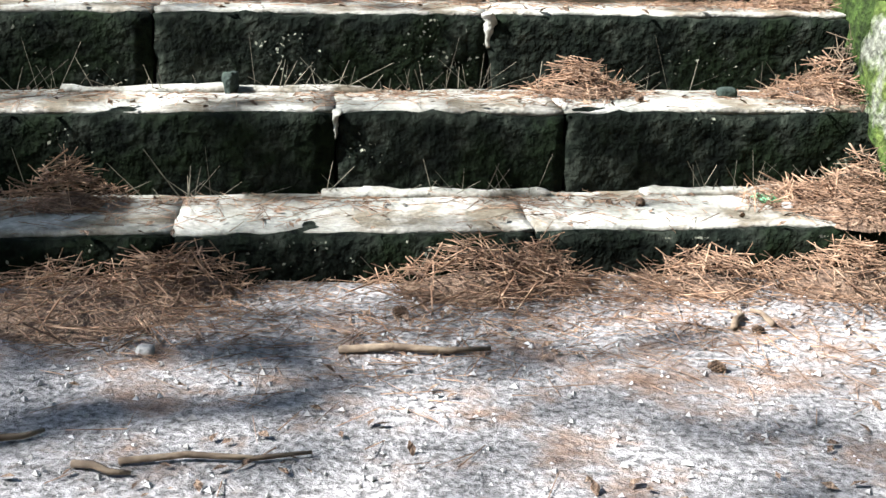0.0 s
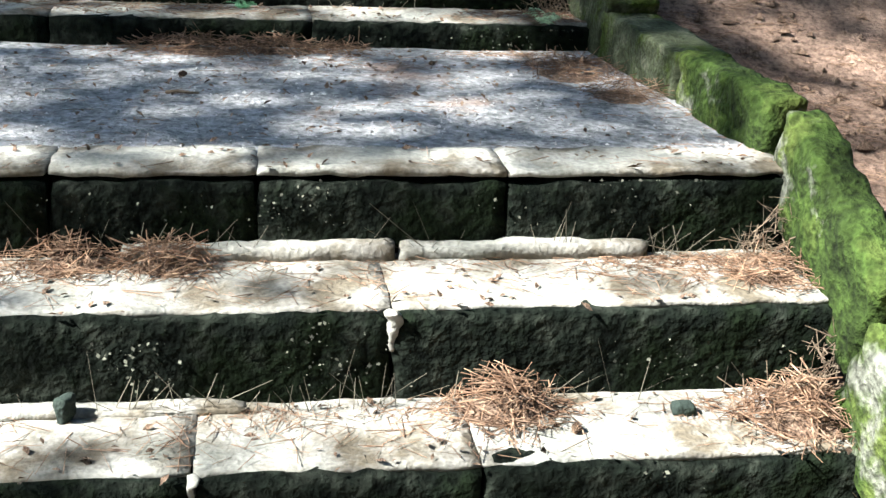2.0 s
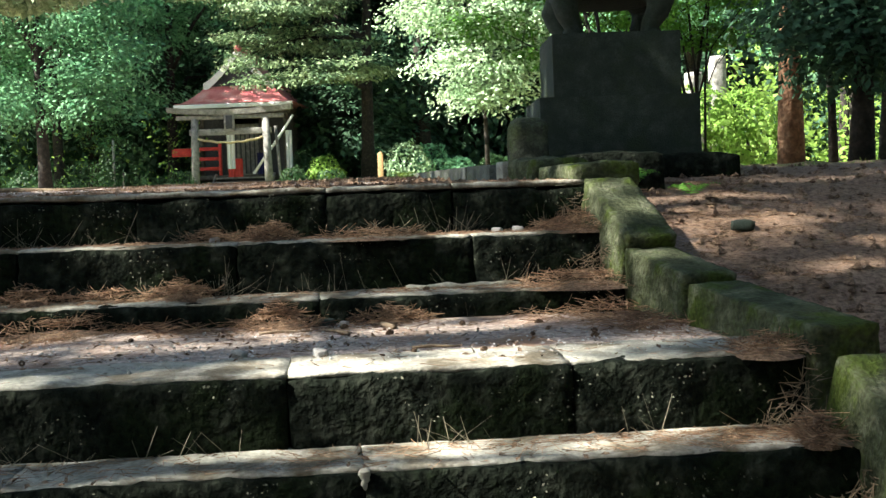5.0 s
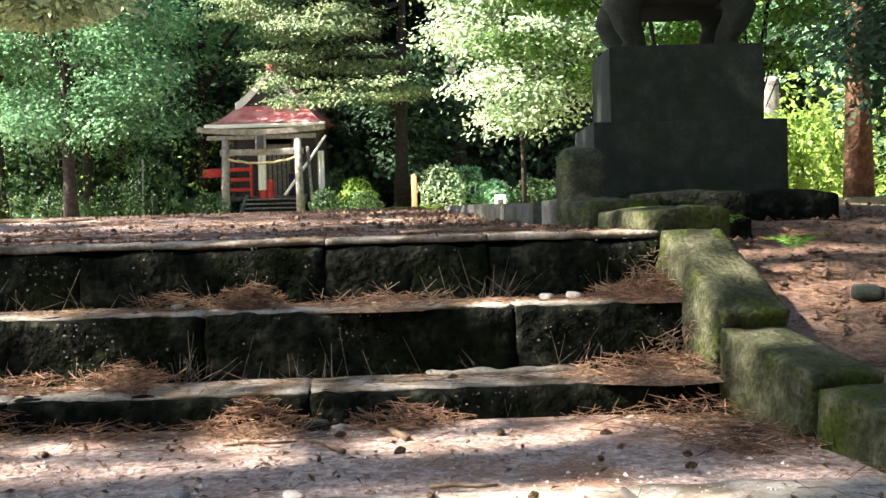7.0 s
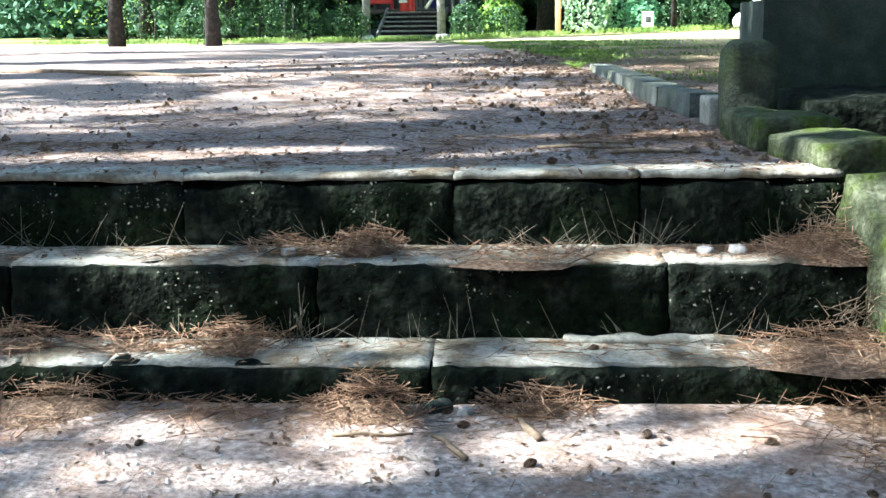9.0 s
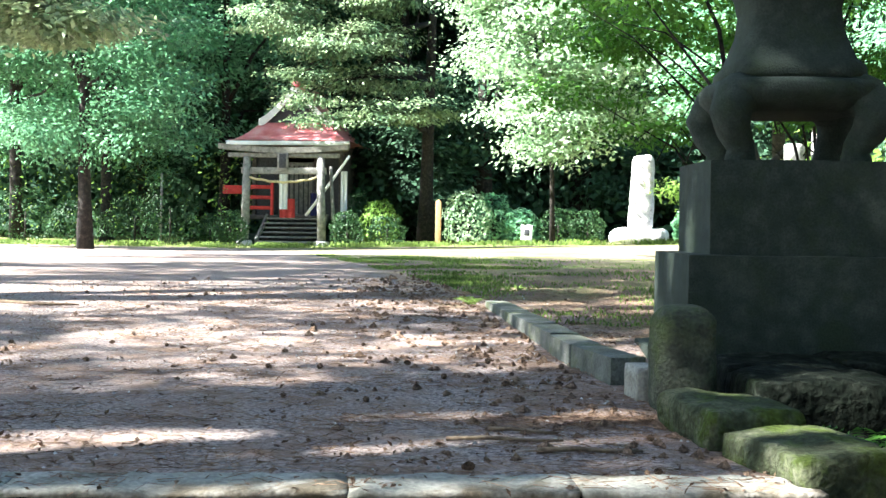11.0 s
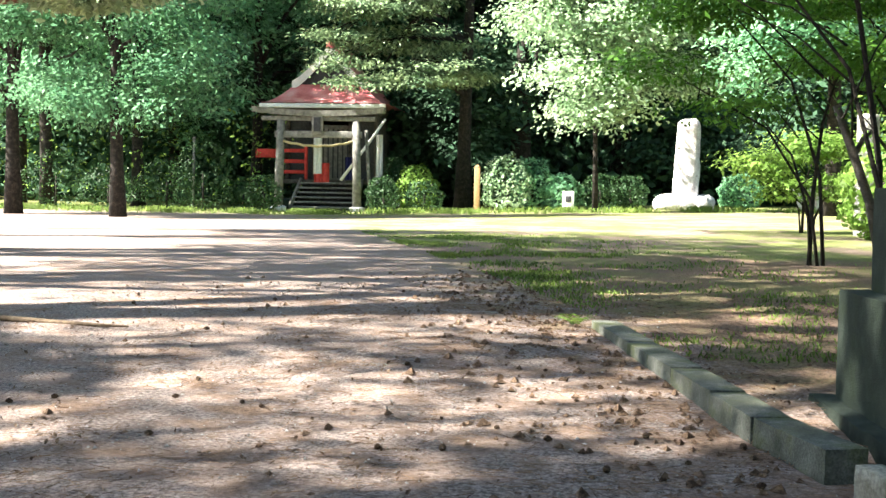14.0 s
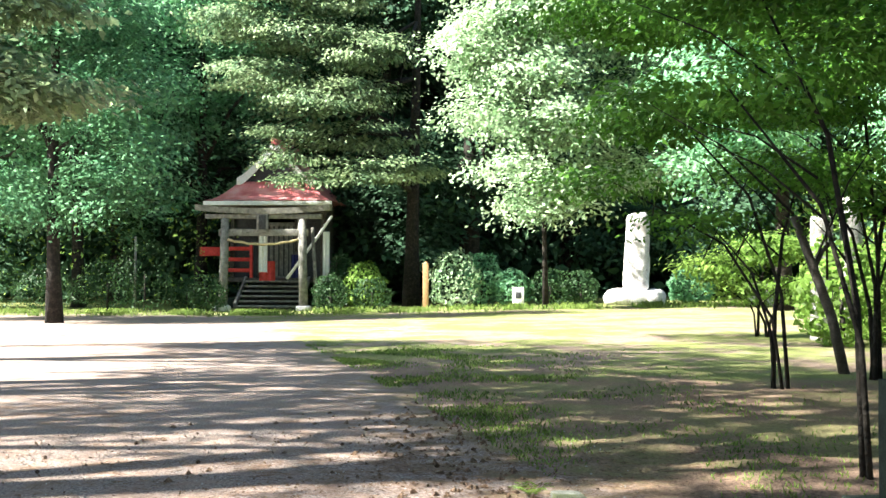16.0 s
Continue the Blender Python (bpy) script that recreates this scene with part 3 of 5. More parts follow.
# row of curb stones along the plaza
CURB = [((-0.375, 7.2), (-0.535, 7.69)), ((-0.535, 7.70), (-0.625, 8.20)), ((-0.625, 8.21), (-0.735, 8.78)), ((-0.735, 8.79), (-0.90, 9.62)), ((-0.90, 9.63), (-1.065, 10.56))]
for (ax, ay), (bx, by) in CURB:
    ln = math.hypot(bx - ax, by - ay)
    bm = stone(0.15, ln - 0.006, 0.175, 0.006, 0.04, 0.003, 9, ax * 7)
    ob = link("curb_stone", bm, M_CURB, smooth=False)
    cx, cy = (ax + bx) / 2 + 0.02, (ay + by) / 2
    ob.matrix_basis = pose(cx, cy, TOP - 0.05 + 0.004 * math.sin(ax * 40), 0, 0.8 * math.sin(ax * 60), 0.8 * math.sin(ax * 90) + math.degrees(math.atan2(by - ay, bx - ax)) - 90)
    tagged(ob, "narrow grey granite curb stone set in the earth", "curb stone", "curb stones of the plaza")

# retaining stones under the lantern, in the shade-dark riser stone
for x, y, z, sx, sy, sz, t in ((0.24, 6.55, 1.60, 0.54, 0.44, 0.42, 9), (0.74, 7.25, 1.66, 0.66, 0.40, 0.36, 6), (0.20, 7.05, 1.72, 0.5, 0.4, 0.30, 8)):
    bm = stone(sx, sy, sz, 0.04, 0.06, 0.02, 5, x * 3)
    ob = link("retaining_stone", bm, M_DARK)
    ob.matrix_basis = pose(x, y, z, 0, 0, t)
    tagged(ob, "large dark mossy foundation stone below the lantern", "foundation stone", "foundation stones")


def make_lantern():
    """A stone lantern: two stacked blocks, a clawed stand, a flared shaft, a fire box and a wide roof."""
    e = thing("stone_lantern", pose(0.37, 7.90, 0, 0, 0, 4), "tall dark stone lantern on a stepped block base", "stone lantern")

    def add(name, bm, at, label=""):
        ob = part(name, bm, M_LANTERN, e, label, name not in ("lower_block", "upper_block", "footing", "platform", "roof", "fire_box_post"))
        ob.matrix_basis = Matrix.Translation(at)

    add("footing", stone(1.30, 1.10, 0.25, 0.012, 0.06, 0.008, 6, 1), (0.06, 0.02, 1.715))
    add("lower_block", stone(1.02, 0.92, 0.455, 0.01, 0.13, 0.004, 3, 2), (0, 0, 1.95))
    add("upper_block", stone(0.82, 0.76, 0.41, 0.01, 0.13, 0.004, 3, 3), (0, 0, 2.40))
    z = 2.805
    for sx in (-1, 1):
        for sy in (-1, 1):
            leg = tube([(sx * 0.25, sy * 0.22, 0), (sx * 0.25, sy * 0.22, 0.035), (sx * 0.25, sy * 0.22, 0.07), (sx * 0.29, sy * 0.26, 0.14), (sx * 0.31, sy * 0.28, 0.21), (sx * 0.28, sy * 0.25, 0.28), (sx * 0.2, sy * 0.18, 0.33)], (0.07, 0.065, 0.06, 0.075, 0.09, 0.10, 0.10), 14)
            add("claw_leg", leg, (0, 0, z - 0.004), "bulging claw-shaped stone leg")
    add("stand_slab", lathe([(0.26, 0.22), (0.33, 0.24), (0.375, 0.285), (0.38, 0.33), (0.36, 0.352), (0.30, 0.365)], 36, 0.55), (0, 0, z))
    add("shaft", lathe([(0.29, 0.36), (0.305, 0.375), (0.30, 0.42), (0.265, 0.455), (0.245, 0.51), (0.215, 0.59), (0.205, 0.68), (0.22, 0.76), (0.27, 0.83), (0.30, 0.86)], 36, 0.75), (0, 0, z))
    add("platform", lathe([(0.30, 0.855), (0.47, 0.90), (0.50, 0.93), (0.50, 1.02), (0.46, 1.05)], 4), (0, 0, z))
    for sx in (-1, 1):
        for sy in (-1, 1):
            add("fire_box_post", box(0.1, 0.1, 0.34, 0.008), (sx * 0.17, sy * 0.17, z + 1.045))
    add("roof", lathe([(0.28, 1.38), (0.66, 1.42), (0.70, 1.49), (0.52, 1.56), (0.34, 1.68), (0.16, 1.82)], 4), (0, 0, z))
    add("finial", lathe([(0.12, 1.815), (0.16, 1.85), (0.10, 1.89), (0.13, 1.96), (0.09, 2.04), (0.01, 2.12)], 20), (0, 0, z))
    for o in e.children:
        if o.name.startswith("platform") or o.name.startswith("roof"):
            o.matrix_basis = o.matrix_basis @ pose(0, 0, 0, 0, 0, 45)


make_lantern()

# ---------------- far side of the plaza ----------------
FAR_Z = 1.95


def far_z(x):
    """Height of the ground along the far edge, which falls towards the shrine."""
    return plaza_z(x, 47.0)


def make_torii():
    e = thing("torii_gate", pose(-10.95, 48.0, far_z(-10.95), 0, 0, 0) @ Matrix.Diagonal((1, 1, 1.05, 1)), "grey weathered torii gate in front of the shrine", "torii gate")
    for s, lean in ((-1, 0.1), (1, -0.14)):
        part("post", tube([(s * 1.5, 0, -0.05), (s * 1.46, 0, 1.6), (s * 1.42, 0, 3.25)], (0.17, 0.16, 0.15), 14), M_WOOD, e)
        part("post_base", lathe([(0.3, -0.05), (0.3, 0.16), (0.22, 0.2)], 16), M_PALE, e, "pale stone post base").matrix_basis = pose(s * 1.5, 0, 0)
    part("tie_beam", box(3.3, 0.14, 0.24, 0.02, (0, 0, 2.62)), M_WOOD, e)
    part("under_lintel", box(4.3, 0.22, 0.16, 0.02, (0, 0, 3.22)), M_WOOD, e)
    bm = bmesh.new()
    rows = []
    for k in range(13):
        x = -2.5 + 5.0 * k / 12
        lift = 0.14 * (x / 2.5) ** 2
        rows.append([bm.verts.new((x, y, z + lift)) for y, z in ((-0.22, 3.38), (0.22, 3.38), (0.26, 3.58), (-0.26, 3.58))])
    for a, b in zip(rows, rows[1:]):
        for s in range(4):
            bm.faces.new((a[s], a[(s + 1) % 4], b[(s + 1) % 4], b[s]))
    bm.faces.new(rows[0][::-1])
    bm.faces.new(rows[-1])
    part("lintel", bm, M_WOOD, e, "", False)
    tablet = part("tablet", box(0.42, 0.1, 0.68, 0.02, (0, -0.16, 2.75)), M_WOOD, e, "dark framed name tablet")
    part("tablet_face", box(0.26, 0.02, 0.5, 0.004, (0, -0.222, 2.84)), M_INK, tablet)
    pts = [(-1.3 + 2.6 * k / 10, -0.1, 2.5 - 0.16 * math.sin(math.pi * k / 10) - 0.03 * (k % 2)) for k in range(11)]
    part("straw_rope", tube(pts, [0.045] * 11, 8), M_ROPE, e, "twisted straw rope")


def make_shrine():
    e = thing("shrine_hall", pose(-11.2, 53.0, far_z(-11.2), 0, 0, 0) @ Matrix.Diagonal((1, 1, 1.05, 1)), "small wooden shrine hall with a red sheet-metal roof", "shrine")
    part("foundation", box(4.6, 5.0, 0.5, 0.03, (0, 0.4, -0.1)), M_LANTERN, e)
    part("floor", box(4.4, 5.0, 0.16, 0.02, (0, 0.2, 0.98)), M_WOOD_DARK, e)
    for k in range(6):
        part("stair_tread", box(2.35, 0.34, 0.07, 0.015, (0.2, -3.95 + 0.3 * k, 0.10 + 0.175 * k)), M_WOOD, e)
        part("stair_riser", box(2.3, 0.04, 0.13, 0.006, (0.2, -3.8 + 0.3 * k, 0.0 + 0.175 * k)), M_INK, e)
    for s in (-1, 1):
        part("stair_side", box(0.1, 2.1, 0.2, 0.02, (0.2 + s * 1.24, -3.05, 0.0), pose(0, 0, 0.55, 27, 0, 0)), M_WOOD, e)
    for x in (-1.85, -0.75, 0.75, 1.85):
        part("pillar", box(0.18, 0.18, 2.75, 0.02, (x, -1.1, 1.14)), M_WOOD_DARK, e)
    for x in (-1.95, 1.95):
        part("corner_pillar", box(0.16, 0.16, 2.75, 0.02, (x, -2.1, 1.14)), M_WOOD_DARK, e)
    part("back_wall", box(3.8, 0.12, 2.75, 0.01, (0, 2.4, 1.14)), M_WOOD_DARK, e)
    for s in (-1, 1):
        part("side_wall", box(0.12, 3.3, 2.75, 0.01, (s * 1.85, 0.65, 1.14)), M_WOOD_DARK, e)
        # print black stands in for the shade inside the hall
        part("front_wall", box(1.0, 0.1, 2.75, 0.01, (s * 1.3, -1.04, 1.14)), M_INK, e, "boarded front, near-black for the unlit interior")
    door = part("door", box(1.4, 0.06, 2.1, 0.01, (0, -0.98, 1.14)), M_WOOD, e, "grey lattice door")
    for k in range(7):
        part("slat", box(0.05, 0.03, 1.9, 0.004, (-0.6 + 0.2 * k, -1.03, 1.2)), M_INK, door)
    part("head_beam", box(4.1, 0.2, 0.28, 0.02, (0, -1.12, 3.6)), M_WOOD_DARK, e)
    part("porch_beam", box(4.2, 0.2, 0.24, 0.02, (0, -2.1, 3.72)), M_WOOD_DARK, e)
    for k, z in enumerate((1.35, 1.75, 2.15)):
        part("red_rail", box(1.2, 0.08, 0.14, 0.02, (-1.45, -2.15, z)), M_RED, e, "red painted rail")
    for x in (-2.0, -0.85):
        part("red_post", box(0.12, 0.12, 1.35, 0.02, (x, -2.15, 1.1)), M_RED, e, "red painted rail post")
    part("red_side_board", box(0.9, 0.08, 0.34, 0.02, (-2.6, -1.6, 1.95)), M_RED, e, "red painted board")
    part("red_side_rail", box(0.08, 2.0, 0.14, 0.02, (-2.1, -1.1, 2.15)), M_RED, e, "red painted rail")
    # hipped lower roof and front gable, slightly curved
    bm = bmesh.new()
    rows = []
    for k in range(7):
        f = k / 6
        hx, y0, y1, z = 2.45 - 1.25 * f, -3.2 + 1.7 * f, 3.6 - 1.5 * f, 3.85 + 1.15 * f ** 1.35 + 0.12 * (1 - f) ** 3
        rows.append([bm.verts.new(p) for p in ((-hx, y0, z), (hx, y0, z), (hx, y1, z), (-hx, y1, z))])
    for a, b in zip(rows, rows[1:]):
        for s in range(4):
            bm.faces.new((a[s], a[(s + 1) % 4], b[(s + 1) % 4], b[s]))
    bm.faces.new(rows[0][::-1])
    bm.faces.new(rows[-1])
    part("lower_roof", bm, M_ROOF, e, "faded red sheet-metal roof", False)
    part("eave_board", box(4.96, 0.1, 0.16, 0.02, (0, -3.22, 3.78)), M_WHITE, e, "pale eave board")
    for s in (-1, 1):
        bm = bmesh.new()
        prof = [(s * (1.5 - 1.5 * f), 4.72 + 1.4 * f ** 1.3) for f in (0, 0.17, 0.34, 0.5, 0.67, 0.84, 1.0)]
        a = [[bm.verts.new((x, y, z + dz)) for x, z in prof] for y, dz in ((-1.9, 0), (2.4, 0), (2.4, 0.12), (-1.9, 0.12))]
        for p, q in zip(a, a[1:] + a[:1]):
            for k in range(6):
                bm.faces.new((p[k], q[k], q[k + 1], p[k + 1]))
        bm.faces.new([r[0] for r in a])
        bm.faces.new([r[-1] for r in a][::-1])
        bmesh.ops.recalc_face_normals(bm, faces=bm.faces[:])
        part("gable_roof", bm, M_ROOF, e, "red gable roof slope", False)
        bm = bmesh.new()
        b0 = [[bm.verts.new((x, y, z + dz)) for x, z in prof] for y, dz in ((-1.96, -0.20), (-1.90, -0.20), (-1.90, 0.14), (-1.96, 0.14))]
        for p, q in zip(b0, b0[1:] + b0[:1]):
            for k in range(6):
                bm.faces.new((p[k], q[k], q[k + 1], p[k + 1]))
        bmesh.ops.recalc_face_normals(bm, faces=bm.faces[:])
        part("bargeboard", bm, M_WHITE, e, "pale curved bargeboard", False)
    bm = bmesh.new()
    tri = [bm.verts.new(p) for p in ((-1.3, -1.8, 4.7), (1.3, -1.8, 4.7), (0, -1.8, 5.92), (-1.3, -1.7, 4.7), (1.3, -1.7, 4.7), (0, -1.7, 5.92))]
    for f in ((0, 1, 2), (3, 5, 4), (0, 3, 4, 1), (1, 4, 5, 2), (2, 5, 3, 0)):
        bm.faces.new([tri[k] for k in f])
    part("gable_wall", bm, M_INK, e, "dark gable wall", False)
    part("ridge", box(0.26, 4.5, 0.26, 0.04, (0, 0.25, 6.08)), M_ROOF, e)


make_torii()
make_shrine()

# things about the shrine front
for x, y, z, sx, sz, mat, name, label in (
    (-11.25, 49.3, 3.35, 0.32, 1.75, M_WHITE, "hanging_banner", "long white cloth banner hanging at the shrine stairs"),
    (-9.0, 50.2, 3.0, 0.26, 1.9, M_WHITE, "hanging_banner", "long white cloth banner hanging at the shrine corner"),
    (-11.15, 49.6, 3.02, 0.6, 0.75, M_RED, "red_hanging", "red cloth hanging at the shrine stairs"),
    (-10.35, 50.9, 3.03, 0.28, 1.0, M_NAVY, "dark_curtain", "dark blue cloth hanging beside the door"),
):
    bm = bmesh.new()
    rows = []
    for k in range(9):
        u = k / 8 - 0.5
        rows.append([bm.verts.new((u * sx, 0.03 * math.sin(k * 1.7) + d, h)) for d, h in ((0, 0), (0.008, 0), (0.008, sz), (0, sz))])
    for a, b in zip(rows, rows[1:]):
        for s in range(4):
            bm.faces.new((a[s], a[(s + 1) % 4], b[(s + 1) % 4], b[s]))
    bm.faces.new(rows[0][::-1])
    bm.faces.new(rows[-1])
    ob = link(name, bm, mat, smooth=False)
    ob.matrix_basis = pose(x, y, z - 0.36)
    tagged(ob, label, "banner")
bm = tube([(-10.2, 48.6, 2.75), (-9.3, 48.9, 4.05), (-8.6, 49.1, 5.1)], (0.06, 0.06, 0.05), 8)
tagged(link("leaning_pole", bm, M_WHITE), "pale pole leaning against the torii gate", "pole")
bm = tube([(-9.05, 48.6, far_z(-9.05) - 0.02), (-9.25, 48.6, 4.65)], (0.07, 0.06), 8)
tagged(link("upright_pole", bm, M_WOOD), "thin grey pole standing behind the gate post", "pole")


bm = tube([(-15.8, 48.2, far_z(-15.8) - 0.05), (-15.78, 48.2, 4.3)], (0.05, 0.045), 8)
tagged(link("upright_pole", bm, M_WOOD), "thin pale pole standing among the bushes", "pole")


def make_monument():
    e = thing("stone_monument", pose(2.45, 47.0, far_z(2.45)), "tall pale natural stone monument on a broad boulder base", "monument")
    bm = stone(2.1, 1.3, 0.62, 0.3, 0.12, 0.10, 1.6, 3)
    part("base_boulder", bm, M_PALE, e, "broad pale boulder").matrix_basis = pose(0, 0, -0.1)
    bm = stone(0.92, 0.6, 2.75, 0.26, 0.08, 0.05, 1.6, 8, taper=0.16)
    part("standing_stone", bm, M_PALE, e, "tall pale standing stone").matrix_basis = pose(0.03, 0, 0.42, 0, 1.5, 0)


make_monument()
e = thing("marker_post", pose(-4.86, 46.6, far_z(-4.86)), "square orange-brown wooden marker post", "wooden post")
part("shaft", box(0.2, 0.2, 1.62, 0.012, (0, 0, -0.05)), M_POST, e)
part("cap", lathe([(0.14, 0), (0.14, 0.02), (0.01, 0.1)], 4), M_POST, e, "pointed post top").matrix_basis = pose(0, 0, 1.57, 0, 0, 45)
e = thing("notice_sign", pose(-1.62, 46.0, far_z(-1.62)), "small white notice board on short legs", "sign")
part("board", box(0.4, 0.05, 0.56, 0.008, (0, 0, 0.14)), M_WHITE, e)
part("print", box(0.2, 0.01, 0.22, 0.002, (0.0, -0.031, 0.32)), M_INK, e, "dark printed shape")
for s in (-1, 1):
    part("leg", box(0.05, 0.04, 0.2, 0.005, (s * 0.14, 0, -0.03)), M_WOOD, e)
e = thing("stone_bench", pose(6.2, 44.0, far_z(6.2)), "small pale stone table on two legs", "stone table")
part("top", box(1.0, 0.5, 0.16, 0.02, (0, 0, 0.62)), M_PALE, e)
for s in (-1, 1):
    part("leg", box(0.18, 0.4, 0.66, 0.02, (s * 0.28, 0, -0.03)), M_PALE, e)
# two tall stone posts among the trees
for x, y, h in ((3.68, 25.0, 2.15), (4.17, 25.0, 2.45)):
    bm = stone(0.3, 0.3, h, 0.03, 0.09, 0.012, 6, x)
    ob = link("boundary_post", bm, M_LICHEN)
    ob.matrix_basis = pose(x, y, ground_z(x, y) - 0.05, 0, 0, 10)
    tagged(ob, "tall square pale stone post streaked with lichen", "stone post", "boundary posts")

# ---------------- trees ----------------


def crown_cards(name, blobs, clusters, per, size, mat, parent, seed, flat=0.45, spread_r=0.5, droop=0.0):
    """A crown of leaf sprays: clusters lie in the outer shell of uneven blobs, each a flat tuft of leaves."""
    rng = np.random.default_rng(seed)
    vol = np.array([b[3] * b[4] * b[5] for b in blobs])
    which = rng.choice(len(blobs), clusters, p=vol / vol.sum())
    d = rng.normal(size=(clusters, 3))
    d /= np.linalg.norm(d, axis=1)[:, None]
    r = rng.uniform(0.25, 1.0, clusters) ** 0.5
    bl = np.array([b[:6] for b in blobs])[which]
    centre = bl[:, :3] + d * bl[:, 3:6] * (r * rng.uniform(0.82, 1.12, clusters))[:, None]
    c = np.repeat(centre, per, 0)
    out = np.repeat(d, per, 0)
    o = rng.normal(size=c.shape) * spread_r * np.array([1, 1, flat])
    o[:, 2] -= droop * np.linalg.norm(o[:, :2], axis=1)
    lean = np.repeat(d * 0.8 + rng.normal(size=d.shape) * 0.3, per, 0)
    normal = lean + np.array([0, 0, 1.0]) + rng.normal(size=c.shape) * 0.36
    s = size * rng.uniform(0.6, 1.4, len(c)) * np.repeat(rng.uniform(0.75, 1.3, clusters), per)
    return cards(name, c + o, normal, s, s * 0.5, mat, parent, rng)


def make_tree(x, y, h, r, blobs, mat, label, bark=None, clusters=260, per=40, size=0.2, seed=1, flat=0.45, spread_r=0.5, droop=0.0, lean=0.0, limbs=6, group="trees round the plaza"):
    """blobs: middle and half sizes, from the tree's foot."""
    z = ground_z(x, y)
    e = thing("tree", pose(x, y, z - 0.05), label, "tree", group)
    rng = random.Random(seed)
    pts, rad = [], []
    for k in range(8):
        f = k / 7
        pts.append((lean * f * f * h + 0.12 * math.sin(3 * f + seed), 0.1 * math.sin(2.2 * f + seed * 2), h * 0.9 * f))
        rad.append(r * (1.25 if k == 0 else 1.0) * (1 - 0.8 * f))
    part("trunk", tube(pts, rad, 12), bark or M_BARK, e)
    for k in range(limbs):
        b = blobs[k % len(blobs)]
        f = rng.uniform(0.3, 0.8)
        j = min(6, int(f * 7))
        p0 = Vector(pts[j])
        p3 = Vector((b[0] + rng.uniform(-0.6, 0.6) * b[3], b[1] + rng.uniform(-0.6, 0.6) * b[4], b[2] + rng.uniform(-0.2, 0.5) * b[5]))
        p1 = p0.lerp(p3, 0.35) + Vector((0, 0, 0.12 * h * rng.uniform(0, 0.6)))
        p2 = p0.lerp(p3, 0.7) + Vector((0, 0, 0.08 * h * rng.uniform(0, 0.6)))
        part("limb", tube([p0, p1, p2, p3], (rad[j] * 0.55, rad[j] * 0.4, rad[j] * 0.25, rad[j] * 0.08), 7), bark or M_BARK, e)
    crown_cards("crown", blobs, clusters, per, size, mat, e, seed, flat, spread_r, droop)
    return e


def blobs_for(h, w, seed, n=7, low=0.3):
    rng = random.Random(seed)
    out = []
    for k in range(n):
        f = low + (1 - low) * (k + 0.5) / n
        a = rng.uniform(0, 6.28)
        rr = w * (0.55 - 0.35 * abs(f - 0.55))
        out.append((math.cos(a) * rr, math.sin(a) * rr, h * f, w * rng.uniform(0.35, 0.6), w * rng.uniform(0.35, 0.6), h * 0.11 * rng.uniform(0.8, 1.4)))
    return out


# deciduous wood at the far left
left = make_tree(-19.0, 51, 14, 0.26, blobs_for(14, 4.6, 3, 9, 0.3), L_MID, "leafy broad-leaved tree at the edge of the plaza", clusters=240, per=100, size=0.19, seed=3, spread_r=0.55)
for x, y, turn, sc in ((-21.5, 48, 80, 1.05), (-15.2, 55, 160, 1.1), (-25, 53, 250, 1.15), (-19.5, 57, 20, 1.2), (-29, 49, 120, 1.1)):
    t = copy_thing(left, pose(x, y, ground_z(x, y) - 0.05, 0, 0, turn) @ Matrix.Diagonal((sc, sc, sc, 1)))
make_tree(-18.4, 38.6, 12.5, 0.24, [(-1, 0, 9.5, 3.2, 2.4, 1.4), (1.2, 0.5, 8.2, 2.4, 2.2, 1.2), (-3, 0.5, 7.6, 2.5, 2.2, 1.2), (-2.4, 0, 5.4, 2.2, 1.8, 0.9), (0.6, -0.4, 6.2, 2.2, 1.8, 0.9), (0, 0, 11.5, 2.4, 2.2, 1.3), (-1.6, -0.4, 3.4, 1.7, 1.2, 0.7), (1.2, -0.3, 4.0, 1.6, 1.2, 0.7)], L_DARK, "dark leafy tree with spreading boughs and a leaning trunk", clusters=330, per=125, size=0.14, seed=8, spread_r=0.5, lean=0.05)
make_tree(-14.4, 37.0, 12.5, 0.21, [(-1.6, 0, 8.6, 2.4, 2.0, 1.1), (0.8, 0.2, 8.4, 2.2, 2.0, 1.1), (-0.4, 0, 10.6, 2.8, 2.2, 1.3), (-2.6, 0, 6.0, 1.9, 1.6, 0.9), (0.2, -0.4, 6.0, 2.2, 1.8, 0.9), (1.8, -0.2, 4.6, 1.5, 1.3, 0.8), (-0.9, -0.4, 3.5, 1.8, 1.4, 0.7), (1.6, -0.4, 3.2, 1.2, 1.0, 0.7), (1.9, 0.2, 6.8, 1.4, 1.4, 0.9), (1.4, 0.2, 11.8, 2.0, 1.6, 1.2)], L_DARK, "broad leafy tree whose crown reaches beside the shrine", clusters=380, per=125, size=0.14, seed=9, spread_r=0.5, lean=0.02)
und = np.random.default_rng(72)
c = np.stack([und.uniform(-27, -12.6, 5000), und.uniform(47, 54, 5000), FAR_Z + 0.2 + und.uniform(0, 1, 5000) ** 1.3 * 3.2], 1)
c = c[np.sin(c[:, 0] * 1.7) + np.sin(c[:, 0] * 4.1 + c[:, 2] * 2) + und.normal(size=len(c)) * 0.5 > 0.9]
c_s = und.uniform(0.1, 0.22, len(c))
tagged(cards("sunlit_undergrowth", c, und.normal(size=c.shape) + [-0.5, -0.3, 1], c_s, c_s * 0.5, L_YELLOW, None, und), "sunlit yellow-green saplings under the trees", "undergrowth", kind="stuff")
